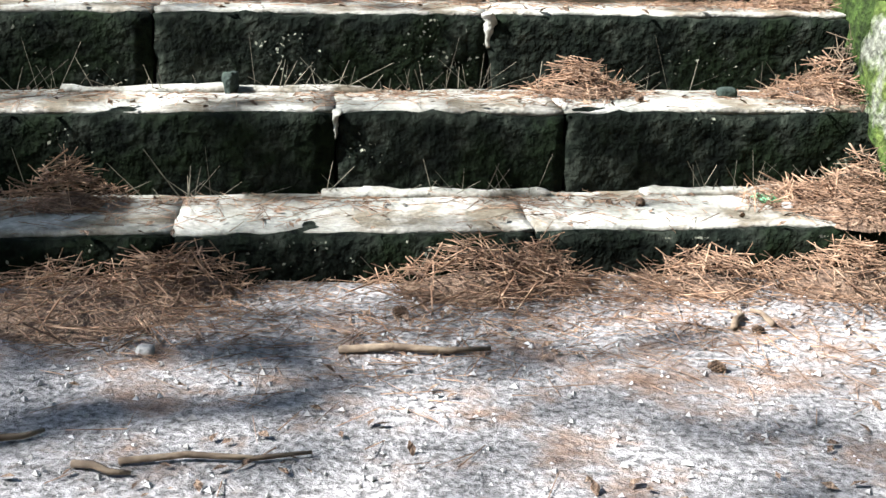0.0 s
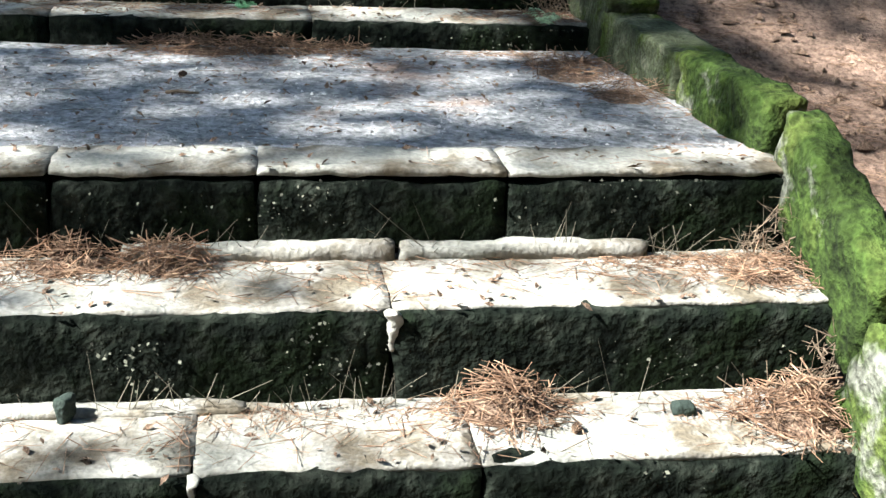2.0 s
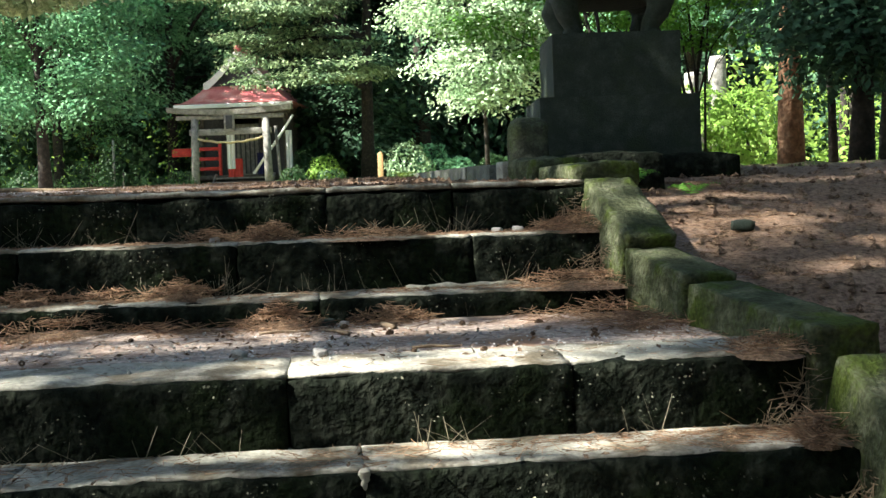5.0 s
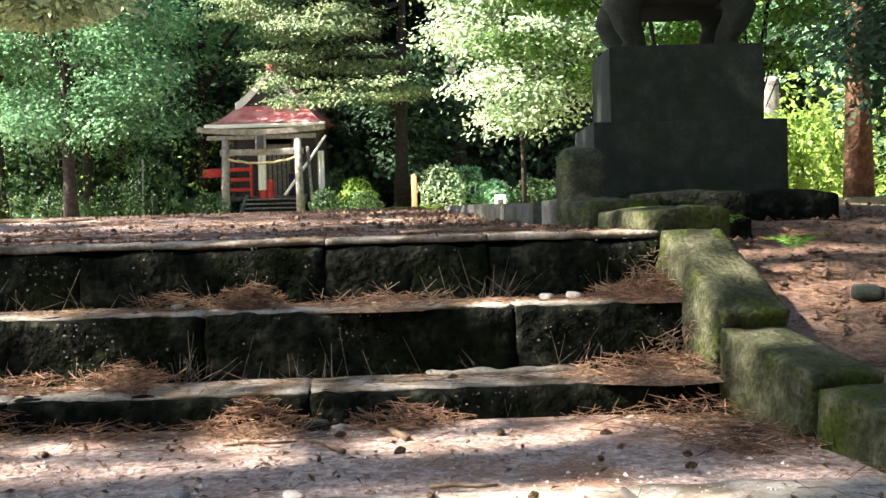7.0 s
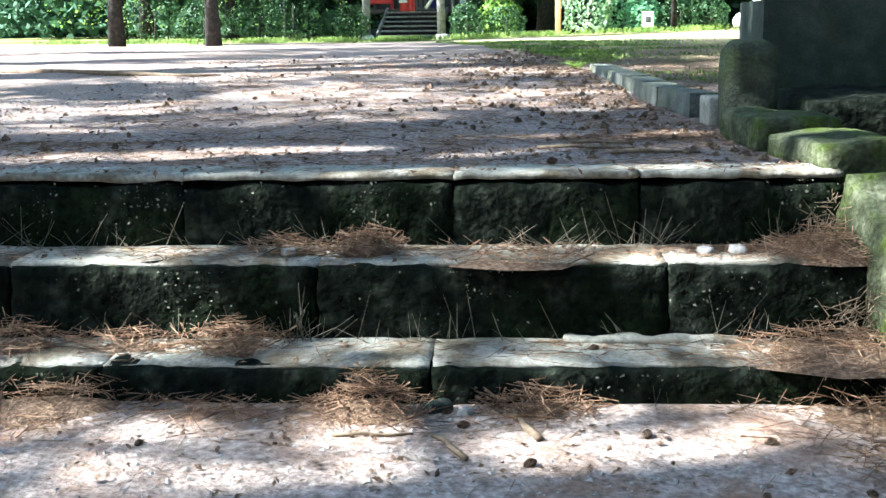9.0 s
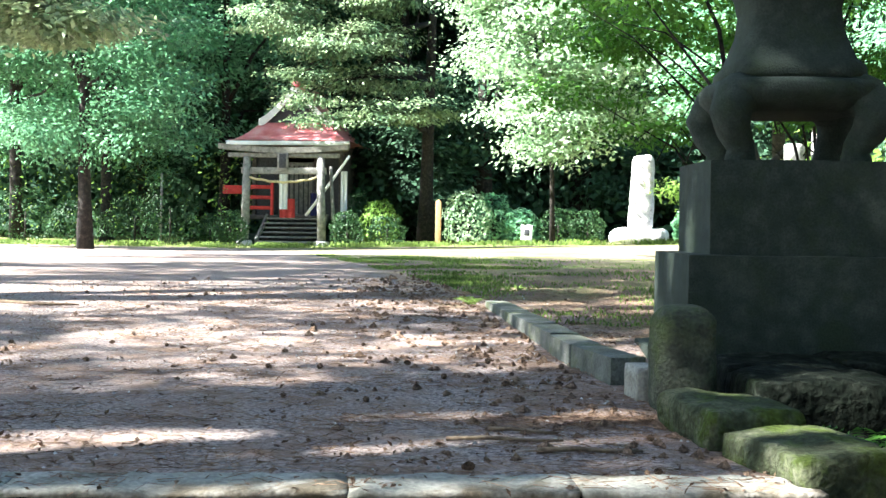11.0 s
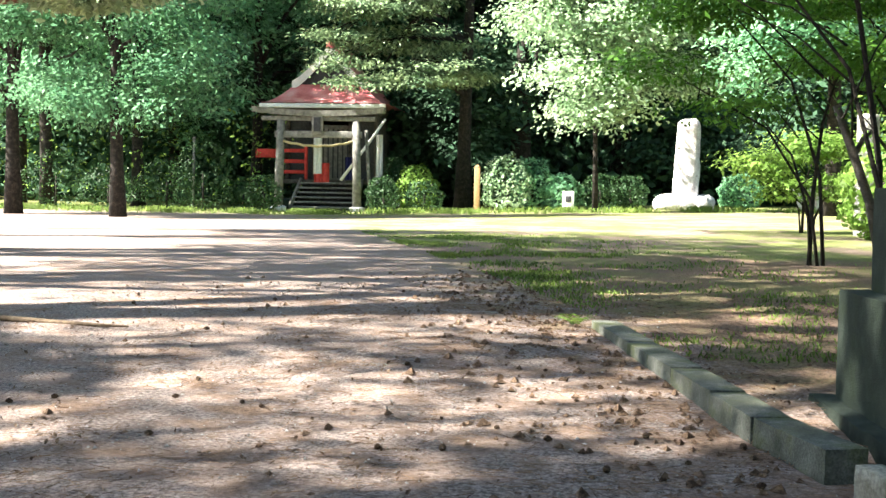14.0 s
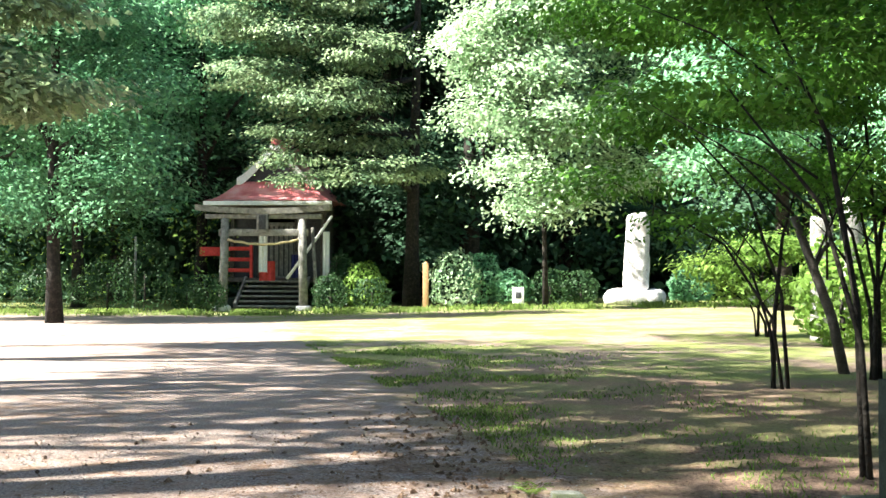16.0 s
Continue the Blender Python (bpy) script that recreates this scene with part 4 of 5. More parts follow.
# tall pine whose boughs hang before the shrine roof
pine = make_tree(-5.6, 50.2, 17, 0.3, [(-3.5, -2.9, 4.6, 1.2, 0.7, 0.28), (-3.8, -2.9, 5.5, 0.9, 0.7, 0.3), (-1.6, -2.8, 4.7, 1.4, 0.8, 0.3), *[(-4.75, -2.0, 5.6, 0.6, 0.5, 0.45), (-4.9, -2.0, 6.3, 0.6, 0.5, 0.4)] * 4, (-0.8, -2.4, 5.0, 2.2, 1.2, 0.5), (-2.0, -2.4, 6.2, 2.6, 1.3, 0.6), (-3.0, -2.6, 7.6, 2.4, 1.5, 0.8), (-5.6, -2.2, 8.6, 1.7, 1.4, 0.7), (-1.6, -2.4, 9.4, 2.0, 1.5, 0.8), (-4.2, -2.2, 10.0, 1.8, 1.4, 0.7), (-6.4, -2.0, 10.6, 1.7, 1.5, 0.8), (-2.8, -2.0, 11.6, 2.2, 1.6, 0.8), (-5.4, -1.6, 12.6, 2.2, 1.6, 0.9), (-1.4, -1.4, 13.6, 2.4, 1.6, 0.9), (-4.2, -1.4, 14.6, 2.6, 1.6, 1.0), (-7.2, -1.4, 13.2, 1.5, 1.4, 0.8)], L_PINE, "tall dark pine with layered boughs over the shrine", clusters=470, per=130, size=0.15, seed=5, flat=0.2, spread_r=0.45, limbs=13)
dark = make_tree(-3.6, 54.0, 16, 0.5, blobs_for(16, 4.6, 11, 10, 0.12), L_DEEP, "dense dark evergreen tree beside the shrine, and unseen round the stairs", clusters=330, per=84, size=0.28, seed=11, spread_r=0.6)
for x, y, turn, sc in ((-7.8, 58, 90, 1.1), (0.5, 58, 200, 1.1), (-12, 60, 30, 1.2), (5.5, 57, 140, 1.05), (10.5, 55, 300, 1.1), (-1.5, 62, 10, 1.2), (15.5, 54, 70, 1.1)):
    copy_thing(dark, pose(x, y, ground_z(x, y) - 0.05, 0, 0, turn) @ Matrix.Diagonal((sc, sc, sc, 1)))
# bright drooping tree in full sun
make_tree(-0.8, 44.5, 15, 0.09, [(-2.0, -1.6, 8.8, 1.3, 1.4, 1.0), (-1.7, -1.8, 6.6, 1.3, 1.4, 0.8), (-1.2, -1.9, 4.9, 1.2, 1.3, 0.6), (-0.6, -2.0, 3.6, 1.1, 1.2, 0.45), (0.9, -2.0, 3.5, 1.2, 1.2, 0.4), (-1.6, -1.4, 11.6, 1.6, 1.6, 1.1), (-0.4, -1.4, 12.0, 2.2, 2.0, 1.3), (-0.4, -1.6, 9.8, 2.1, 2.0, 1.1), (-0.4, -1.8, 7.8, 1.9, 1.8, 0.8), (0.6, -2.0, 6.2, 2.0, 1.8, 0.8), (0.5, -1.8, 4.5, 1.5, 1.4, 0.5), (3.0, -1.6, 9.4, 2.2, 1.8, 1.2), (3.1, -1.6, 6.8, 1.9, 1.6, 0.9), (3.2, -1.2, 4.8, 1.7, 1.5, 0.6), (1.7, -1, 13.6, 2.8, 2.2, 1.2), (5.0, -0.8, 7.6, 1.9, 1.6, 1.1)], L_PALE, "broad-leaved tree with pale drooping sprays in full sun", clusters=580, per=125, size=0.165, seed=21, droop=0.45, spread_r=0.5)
make_tree(6.0, 40.0, 13, 0.25, blobs_for(13, 4.2, 33, 9, 0.32), L_MID, "leafy green tree at the edge of the plaza", clusters=230, per=66, size=0.2, seed=33, spread_r=0.5)


def make_maple(x, y, h, stems, seed, blobs, label, mat=None, clusters=260, per=60, size=0.085):
    """A small many-stemmed maple."""
    z = ground_z(x, y)
    e = thing("maple_tree", pose(x, y, z - 0.04), label, "tree", "maples beside the lantern")
    rng = random.Random(seed)
    for k in range(stems):
        b = blobs[k % len(blobs)]
        foot = Vector((rng.uniform(-0.12, 0.12), rng.uniform(-0.12, 0.12), 0))
        tip = Vector((b[0], b[1], b[2]))
        p1 = foot + Vector(((tip.x - foot.x) * 0.06, (tip.y - foot.y) * 0.06, tip.z * 0.35))
        p2 = foot + Vector(((tip.x - foot.x) * 0.34, (tip.y - foot.y) * 0.34, tip.z * 0.7))
        r = rng.uniform(0.014, 0.026)
        stem = part("stem", tube([foot, p1, p2, tip], (r * 1.2, r, r * 0.75, r * 0.3), 8), M_BARK, e)
        for q in range(3):
            s = p1.lerp(tip, rng.uniform(0.2, 0.8))
            t = s + Vector((rng.uniform(-0.9, 0.9), rng.uniform(-0.6, 0.6), rng.uniform(0.2, 0.8)))
            part("twig", tube([s, s.lerp(t, 0.5) + Vector((0, 0, 0.08)), t], (r * 0.45, r * 0.3, r * 0.12), 6), M_BARK, stem)
    crown_cards("crown", blobs, clusters, per, size, mat or L_MAPLE, e, seed, 0.16, 0.26)
    return e


make_maple(1.3, 16.4, 5, 4, 41, [(-1.7, 0, 2.1, 0.7, 0.7, 0.22), (-0.7, 0.3, 1.7, 0.7, 0.6, 0.22), (0.2, 0.2, 2.2, 0.8, 0.8, 0.28), (-1.1, 0, 2.8, 1.0, 0.9, 0.3), (0.3, -0.2, 3.3, 1.0, 1.0, 0.35), (-1.3, 0, 3.8, 1.1, 1.0, 0.4), (0.4, 0, 4.5, 1.2, 1.1, 0.4)], "slender many-stemmed green maple beside the plaza", None, 330, 60, 0.075)
make_maple(0.68, 11.3, 5, 2, 42, [(-0.75, 0, 2.3, 0.5, 0.5, 0.18), (-0.5, 0.3, 2.9, 0.6, 0.6, 0.2), (0.3, 0.2, 2.6, 0.6, 0.6, 0.22), (-0.9, 0.2, 3.2, 0.7, 0.6, 0.25), (0.4, 0, 3.4, 0.8, 0.7, 0.28), (-0.4, 0, 3.8, 0.9, 0.8, 0.3)], "slim leaning maple with a layered bright green crown", None, 240, 60, 0.062)
make_maple(2.5, 17.5, 5, 7, 44, [(-0.7, 0, 2.3, 0.7, 0.6, 0.2), (0.2, 0.3, 2.0, 0.7, 0.6, 0.22), (0.9, 0.2, 2.6, 0.7, 0.6, 0.22), (-0.6, 0.2, 3.0, 0.8, 0.7, 0.25), (0.4, 0, 3.5, 0.9, 0.8, 0.28), (-0.4, 0, 4.0, 1.0, 0.8, 0.3), (0.9, 0, 4.4, 1.0, 0.8, 0.3)], "clump of many upright maple stems under green leaves", None, 300, 60, 0.075)
snag = thing("dead_snag", pose(2.2, 18.2, ground_z(2.2, 18.2) - 0.05), "broken grey-brown tree trunk leaning among the maples", "dead trunk")
part("trunk", tube([(0.15, 0, 0), (0.0, 0, 0.7), (-0.22, 0, 1.3), (-0.42, 0.02, 1.85)], (0.065, 0.06, 0.055, 0.045), 10), M_WOOD_DARK, snag)
part("broken_stub", tube([(-0.2, 0, 1.25), (-0.1, 0.05, 1.45), (0.06, 0.06, 1.6)], (0.035, 0.03, 0.015), 8), M_WOOD_DARK, snag)
make_tree(3.55, 13.2, 7, 0.12, [(0, 0, 1.6, 1.0, 1.0, 0.9), (0.2, 0.2, 3.2, 1.3, 1.2, 1.0), (-0.2, 0, 4.8, 1.2, 1.1, 0.9), (0, 0, 6.2, 0.9, 0.9, 0.7)], L_DEEP, "dark bushy evergreen beside the bank", clusters=420, per=70, size=0.12, seed=57, spread_r=0.3, group="wood beside the stairs")
make_tree(3.55, 14.6, 6.5, 0.05, [(-1.0, 0.2, 5.6, 1.0, 1.0, 0.4), (0.2, 0.4, 6.0, 1.0, 1.0, 0.4), (-0.4, 0, 4.6, 0.8, 0.8, 0.3)], L_MID, "slender leaning sapling on the bank", clusters=90, per=50, size=0.09, seed=58, spread_r=0.3, lean=-0.13, limbs=4, group="wood beside the stairs")
make_tree(-13.6, 22.0, 10, 0.2, [(4.6, 0.2, 3.9, 1.3, 0.9, 0.3), (3.4, 0, 4.5, 1.3, 0.9, 0.3), (4.0, 0.4, 5.4, 1.5, 1.0, 0.35)], L_PINE, "pine reaching a long bough over the plaza", bark=M_BARK_RED, clusters=110, per=70, size=0.16, seed=59, flat=0.25, spread_r=0.35)
make_maple(2.9, 26.0, 5, 4, 43, [(-0.8, 0, 1.3, 0.6, 0.6, 0.25), (0.2, 0.3, 1.6, 0.7, 0.7, 0.3), (0.6, 0, 0.9, 0.5, 0.5, 0.25), (-0.4, 0, 0.8, 0.5, 0.5, 0.2)], "small sunlit yellow-green maple at the plaza edge", L_YELLOW, 110, 50, 0.1)
# wood on the right of the stairs
right = make_tree(5.2, 17.5, 10, 0.14, blobs_for(10, 2.8, 51, 8, 0.3), L_MID, "slender leafy tree in the wood beside the stairs", clusters=260, per=50, size=0.12, seed=51, spread_r=0.36, lean=0.05, group="wood beside the stairs")
for x, y, turn, sc, in ((8.4, 23, 60, 1.2), (8.6, 30, 140, 1.25), (10.5, 19, 220, 1.1), (9.5, 35, 20, 1.3), (13, 28, 280, 1.3), (12.8, 40, 90, 1.4)):
    copy_thing(right, pose(x, y, ground_z(x, y) - 0.05, 0, 0, turn) @ Matrix.Diagonal((sc, sc, sc, 1)))
make_tree(3.62, 16.0, 14, 0.15, [(0.4, 0.5, 11, 2.4, 2.2, 0.6), (-1.6, 0, 12.4, 2.2, 2.0, 0.6), (1.6, -1, 12.6, 2.2, 2.0, 0.6)], L_PINE, "red-barked pine trunk in the wood beside the stairs", bark=M_BARK_RED, clusters=150, per=60, size=0.2, seed=61, flat=0.25, spread_r=0.45, group="wood beside the stairs")
# sunlit undergrowth beyond the right-hand wood
rng = np.random.default_rng(71)
c = np.stack([rng.uniform(3.5, 16, 9000), rng.uniform(26, 44, 9000), FAR_Z + rng.uniform(0, 1, 9000) ** 2 * 3.2], 1)
c = c[c[:, 0] > 4.5 + 0.12 * (c[:, 1] - 26)]
s = rng.uniform(0.1, 0.28, len(c))
tagged(cards("undergrowth", c, rng.normal(size=c.shape) + [0, 0, 1], s, s * 0.5, L_YELLOW, None, rng), "sunlit yellow-green undergrowth in the wood", "undergrowth", kind="stuff")
# far woods that close the view, their shaded gaps put into the leaf colour
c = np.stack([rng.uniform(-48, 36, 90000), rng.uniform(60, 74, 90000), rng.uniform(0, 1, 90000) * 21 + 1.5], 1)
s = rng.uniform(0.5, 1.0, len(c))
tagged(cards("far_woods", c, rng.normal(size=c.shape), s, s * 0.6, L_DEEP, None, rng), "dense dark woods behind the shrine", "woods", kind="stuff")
# extra low layer of dark leaves, added to fill bright holes between trunks
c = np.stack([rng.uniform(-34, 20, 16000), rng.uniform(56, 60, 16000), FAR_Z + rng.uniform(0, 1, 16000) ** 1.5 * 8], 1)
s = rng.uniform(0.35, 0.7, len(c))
tagged(cards("wood_gap_fill", c, rng.normal(size=c.shape), s, s * 0.6, L_DEEP, None, rng), "low dark leaf fill added to close the gaps between the trunks", "undergrowth", kind="stuff")
# dark backdrop sheet added behind the woods to close sky gaps
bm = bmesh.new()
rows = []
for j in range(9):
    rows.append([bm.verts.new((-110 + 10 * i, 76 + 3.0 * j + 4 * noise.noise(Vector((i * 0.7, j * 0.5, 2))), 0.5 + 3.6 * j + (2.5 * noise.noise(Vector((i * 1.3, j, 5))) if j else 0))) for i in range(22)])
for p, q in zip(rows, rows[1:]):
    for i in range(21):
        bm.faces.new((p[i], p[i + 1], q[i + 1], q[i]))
tagged(link("backdrop", bm, material("dark_backdrop", [(0.006, 0.014, 0.007), (0.02, 0.045, 0.02), (0.05, 0.1, 0.045)], 0.9, detail=9, rough=1, bump=1.0, bump_scale=3, spec=0)), "dark plain backdrop added far behind the shrine", "hillside", kind="structure")
# tall pines above the stairs, outside the view, whose crowns dapple the light
over = make_tree(-12.4, -0.2, 15, 0.28, [(2.2, 0, 9.5, 3.2, 2.8, 0.5), (-1.5, 1.5, 11, 3.0, 2.6, 0.6), (2.8, -1.5, 12.5, 3.2, 2.6, 0.5), (0.5, -2.5, 10.5, 2.8, 2.4, 0.5), (1.5, 2.2, 13.5, 2.6, 2.4, 0.6)], L_PINE, "tall red pine beside the stairs", bark=M_BARK_RED, clusters=75, per=60, size=0.2, seed=81, flat=0.25, spread_r=0.4, group="pines above the stairs")
for x, y, turn, sc in ((-9.0, 2.8, 70, 1.05), (-13.0, 9.8, 20, 1.1), (-12.5, 14.3, 340, 1.1), (-11.5, -5.2, 100, 0.85), (-11.0, 3.3, 15, 1.5), (-12.0, 7.8, 60, 1.5), (-15.0, 17.3, 10, 1.2), (-15.0, 12.3, 60, 1.2), (-15.2, 5.4, 190, 1.0), (-9.6, 1.0, 200, 0.95)):
    copy_thing(over, pose(x, y, ground_z(x, y) - 0.05, 0, 0, turn) @ Matrix.Diagonal((sc, sc, sc, 1)))

# unseen evergreens added behind and right of the stairs to block sky light
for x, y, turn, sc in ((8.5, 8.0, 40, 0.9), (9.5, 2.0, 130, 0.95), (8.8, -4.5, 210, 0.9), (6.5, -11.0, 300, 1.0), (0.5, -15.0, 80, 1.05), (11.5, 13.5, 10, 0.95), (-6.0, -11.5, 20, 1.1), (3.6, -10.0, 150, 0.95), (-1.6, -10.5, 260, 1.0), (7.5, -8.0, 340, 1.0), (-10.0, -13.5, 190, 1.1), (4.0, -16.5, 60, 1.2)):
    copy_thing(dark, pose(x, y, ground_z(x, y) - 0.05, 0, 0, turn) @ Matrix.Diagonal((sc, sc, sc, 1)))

# clipped bushes and shrubs before the wood


def make_bush(x, y, r, mat, seed, label, tall=1.0, size=0.09, n=2600):
    z = ground_z(x, y)
    e = thing("bush", pose(x, y, z), label, "bush", "bushes before the wood")
    part("stem", tube([(0, 0, -0.05), (0.03, 0, r * 0.5), (0, 0.03, r * 1.1 * tall)], (0.05, 0.045, 0.02), 7), M_BARK, e)
    rng = np.random.default_rng(seed)
    d = rng.normal(size=(n, 3))
    d /= np.linalg.norm(d, axis=1)[:, None]
    lump = 1 + 0.12 * np.sin(d[:, 0] * 7 + seed) * np.cos(d[:, 1] * 6) + 0.08 * np.sin(d[:, 2] * 9)
    q = d * (r * lump * rng.uniform(0.6, 1.0, n) ** 0.3)[:, None]
    q[:, 2] = q[:, 2] * tall + r * 0.92 * tall
    s = size * rng.uniform(0.6, 1.4, n)
    cards("leaves", q, d + rng.normal(size=d.shape) * 0.6, s, s * 0.6, mat, e, rng)
    return e


for x, y, r, mat, tall, label in (
    (-12.75, 47.0, 0.72, L_BUSH, 0.95, "round clipped dark green bush beside the torii"),
    (-8.35, 47.2, 0.66, L_BUSH, 1.0, "round clipped dark green bush beside the torii"),
    (-13.8, 48.0, 0.6, L_BUSH, 1.0, "dark green bush behind the clipped one"),
    (-6.9, 47.6, 0.75, L_BUSH, 0.75, "low dark green bush"),
    (-7.3, 48.6, 0.8, L_YELLOW, 1.1, "yellow-green shrub in the sun"),
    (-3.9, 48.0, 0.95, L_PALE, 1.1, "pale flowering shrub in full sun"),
    (-3.0, 48.6, 0.9, L_MID, 1.1, "green shrub beside the marker post"),
    (-1.9, 48.4, 0.75, L_MID, 0.9, "low green shrub behind the notice"),
    (-0.5, 48.2, 0.8, L_BUSH, 0.85, "low dark clipped bush"),
    (0.6, 48.4, 0.7, L_BUSH, 0.9, "low dark clipped bush"),
    (-8.3, 49.6, 0.55, L_BUSH, 1.9, "tall dark clipped bush beside the shrine"),
    (4.5, 48.0, 0.8, L_MID, 0.8, "low green shrub beside the monument"),
    (3.6, 23.4, 0.7, L_YELLOW, 1.2, "loose yellow-green shrub before the boundary posts"),
    (4.5, 23.8, 0.75, L_YELLOW, 1.1, "loose yellow-green shrub before the boundary posts"),
    (-14.9, 46.5, 1.1, L_BUSH, 1.2, "loose green shrub under the trees"),
    (-16.6, 47.5, 1.2, L_BUSH, 0.8, "dark shrub under the trees"),
    (-18.6, 46.8, 1.1, L_BUSH, 0.75, "dark shrub under the trees"),
    (-20.8, 47.2, 1.2, L_BUSH, 0.9, "dark green shrub under the trees"),
):
    make_bush(x, y, r, mat, int(abs(x * 31)), label, tall, 0.12 if mat is not L_BUSH else 0.08, 1700)

# ---------------- litter and small things ----------------


def surf(x, y):
    """Height of whatever lies underfoot."""
    u, v = x * CU + y * SU, -x * SU + y * CU
    if LEFT_END < u < kerb_u(v) and STEPS[0][0] <= v < 5.4:
        z = 0.0
        for f, top, rise, joints in STEPS:
            if v >= f:
                z = top
        return z + 0.003
    return ground_z(x, y) + 0.002


def heap_needles(e, r, h, n, seed, long=0.09, stretch=1.0):
    """A low lumpy mound under a tangle of needles."""
    bm = bmesh.new()
    rings, sides = [], 14
    for k in range(5):
        f = k / 4
        ring = []
        for s in range(sides):
            a = 2 * math.pi * s / sides
            rr = r * (1 - f * 0.92) * (1 + 0.28 * noise.noise(Vector((math.cos(a) * 1.5, math.sin(a) * 1.5, seed))))
            ring.append(bm.verts.new((rr * math.cos(a) * stretch, rr * math.sin(a), h * (1 - (1 - f) ** 1.6) * 0.5 - 0.01)))
        rings.append(ring)
    for a, b in zip(rings, rings[1:]):
        for s in range(sides):
            bm.faces.new((a[s], a[(s + 1) % sides], b[(s + 1) % sides], b[s]))
    bm.faces.new(rings[-1])
    part("mound", bm, M_LITTER, e, "matted brown litter")
    rng = np.random.default_rng(seed)
    a = rng.uniform(0, 2 * np.pi, n)
    q = rng.uniform(0, 1, n) ** 0.7 * 1.25
    lump = 0.55 + 0.75 * np.abs(np.sin(a * 2.3 + seed)) * np.cos(q * 3 + seed) ** 2
    p = np.stack([np.cos(a) * q * r * stretch, np.sin(a) * q * r, np.maximum(0.004, h * (1 - q ** 1.5)) * lump + rng.uniform(0, 0.03, n)], 1)
    d = rng.normal(size=(n, 3)) * [1, 1, 0.24]
    d[:, 2] -= 0.2 * q
    d /= np.linalg.norm(d, axis=1)[:, None]
    ln = long * rng.uniform(0.5, 1.4, n)
    p0, p1 = p - d * ln[:, None] / 2, p + d * ln[:, None] / 2
    p0[:, 2], p1[:, 2] = np.maximum(p0[:, 2], 0.002), np.maximum(p1[:, 2], 0.002)
    w = np.where(rng.uniform(0, 1, n) < 0.12, rng.uniform(0.0018, 0.0032, n), rng.uniform(0.0008, 0.0017, n))
    tagged(sticks("needles", p0, p1, w, M_NEEDLE, e), kind="stuff")


M_LITTER = material("matted_litter", [(0.06, 0.037, 0.024), (0.15, 0.095, 0.062), (0.27, 0.185, 0.125)], 60, detail=8, rough=1, bump=0.9, bump_scale=150, grain=0.4)
PILES = [
    # x, y, radius, height, needles, stretch
    (-0.04, -0.13, 0.13, 0.10, 650, 1.5), (0.10, -0.09, 0.09, 0.11, 300, 1.0), (0.50, -0.08, 0.11, 0.08, 360, 1.2), (0.84, -0.04, 0.15, 0.09, 600, 1.2),
    (-0.92, -0.36, 0.19, 0.09, 600, 1.4), (-0.72, -0.20, 0.11, 0.10, 380, 1.4), (-1.05, 0.10, 0.10, 0.10, 360, 1.2), (0.92, 0.24, 0.15, 0.14, 700, 0.9), (0.80, 0.3, 0.1, 0.05, 250, 1.2),
    (0.24, 0.64, 0.10, 0.08, 420, 1.2), (0.93, 0.64, 0.12, 0.10, 520, 1.0), (-0.57, 0.90, 0.08, 0.07, 300, 1.3), (-0.80, 0.88, 0.09, 0.06, 280, 1.3), (0.93, 0.98, 0.09, 0.05, 260, 1.1),
    (-0.78, 2.53, 0.12, 0.06, 420, 1.6), (-0.50, 2.58, 0.08, 0.05, 260, 1.5), (-1.85, 2.38, 0.14, 0.06, 360, 1.7), (-0.30, 2.60, 0.08, 0.03, 160, 1.6), (0.50, 3.18, 0.07, 0.08, 260, 0.8), (0.42, 3.44, 0.1, 0.05, 250, 1.0),
    (0.58, 2.42, 0.17, 0.03, 300, 0.9), (0.70, 2.08, 0.15, 0.02, 220, 0.8),
    (-1.26, 4.48, 0.12, 0.09, 560, 1.3), (-0.82, 4.56, 0.10, 0.07, 420, 1.3), (-2.1, 4.40, 0.18, 0.08, 520, 1.6), (-1.7, 4.42, 0.12, 0.02, 200, 1.6), (-1.70, 4.67, 0.10, 0.08, 320, 1.2), (-1.98, 4.63, 0.09, 0.04, 200, 1.5),
    (-2.3, 4.59, 0.10, 0.06, 260, 1.2), (-0.92, 4.92, 0.10, 0.02, 180, 1.8), (-0.02, 4.84, 0.2, 0.06, 520, 1.2), (0.04, 4.58, 0.22, 0.05, 420, 1.3), (0.12, 4.25, 0.16, 0.03, 300, 0.9), (-1.38, 4.98, 0.085, 0.08, 380, 1.1), (-1.62, 4.94, 0.07, 0.04, 160, 1.5), (-0.02, 5.13, 0.13, 0.08, 560, 1.4),
]
for k, (x, y, r, h, n, st) in enumerate(PILES):
    e = thing("needle_pile", pose(x, y, surf(x, y), 0, 0, 8), "heap of dry reddish-brown pine needles against the stonework", "pine needles", "needle heaps on the stairs")
    heap_needles(e, r * 1.05, h * 0.85, int(n * 0.8), 100 + k, 0.095, st)

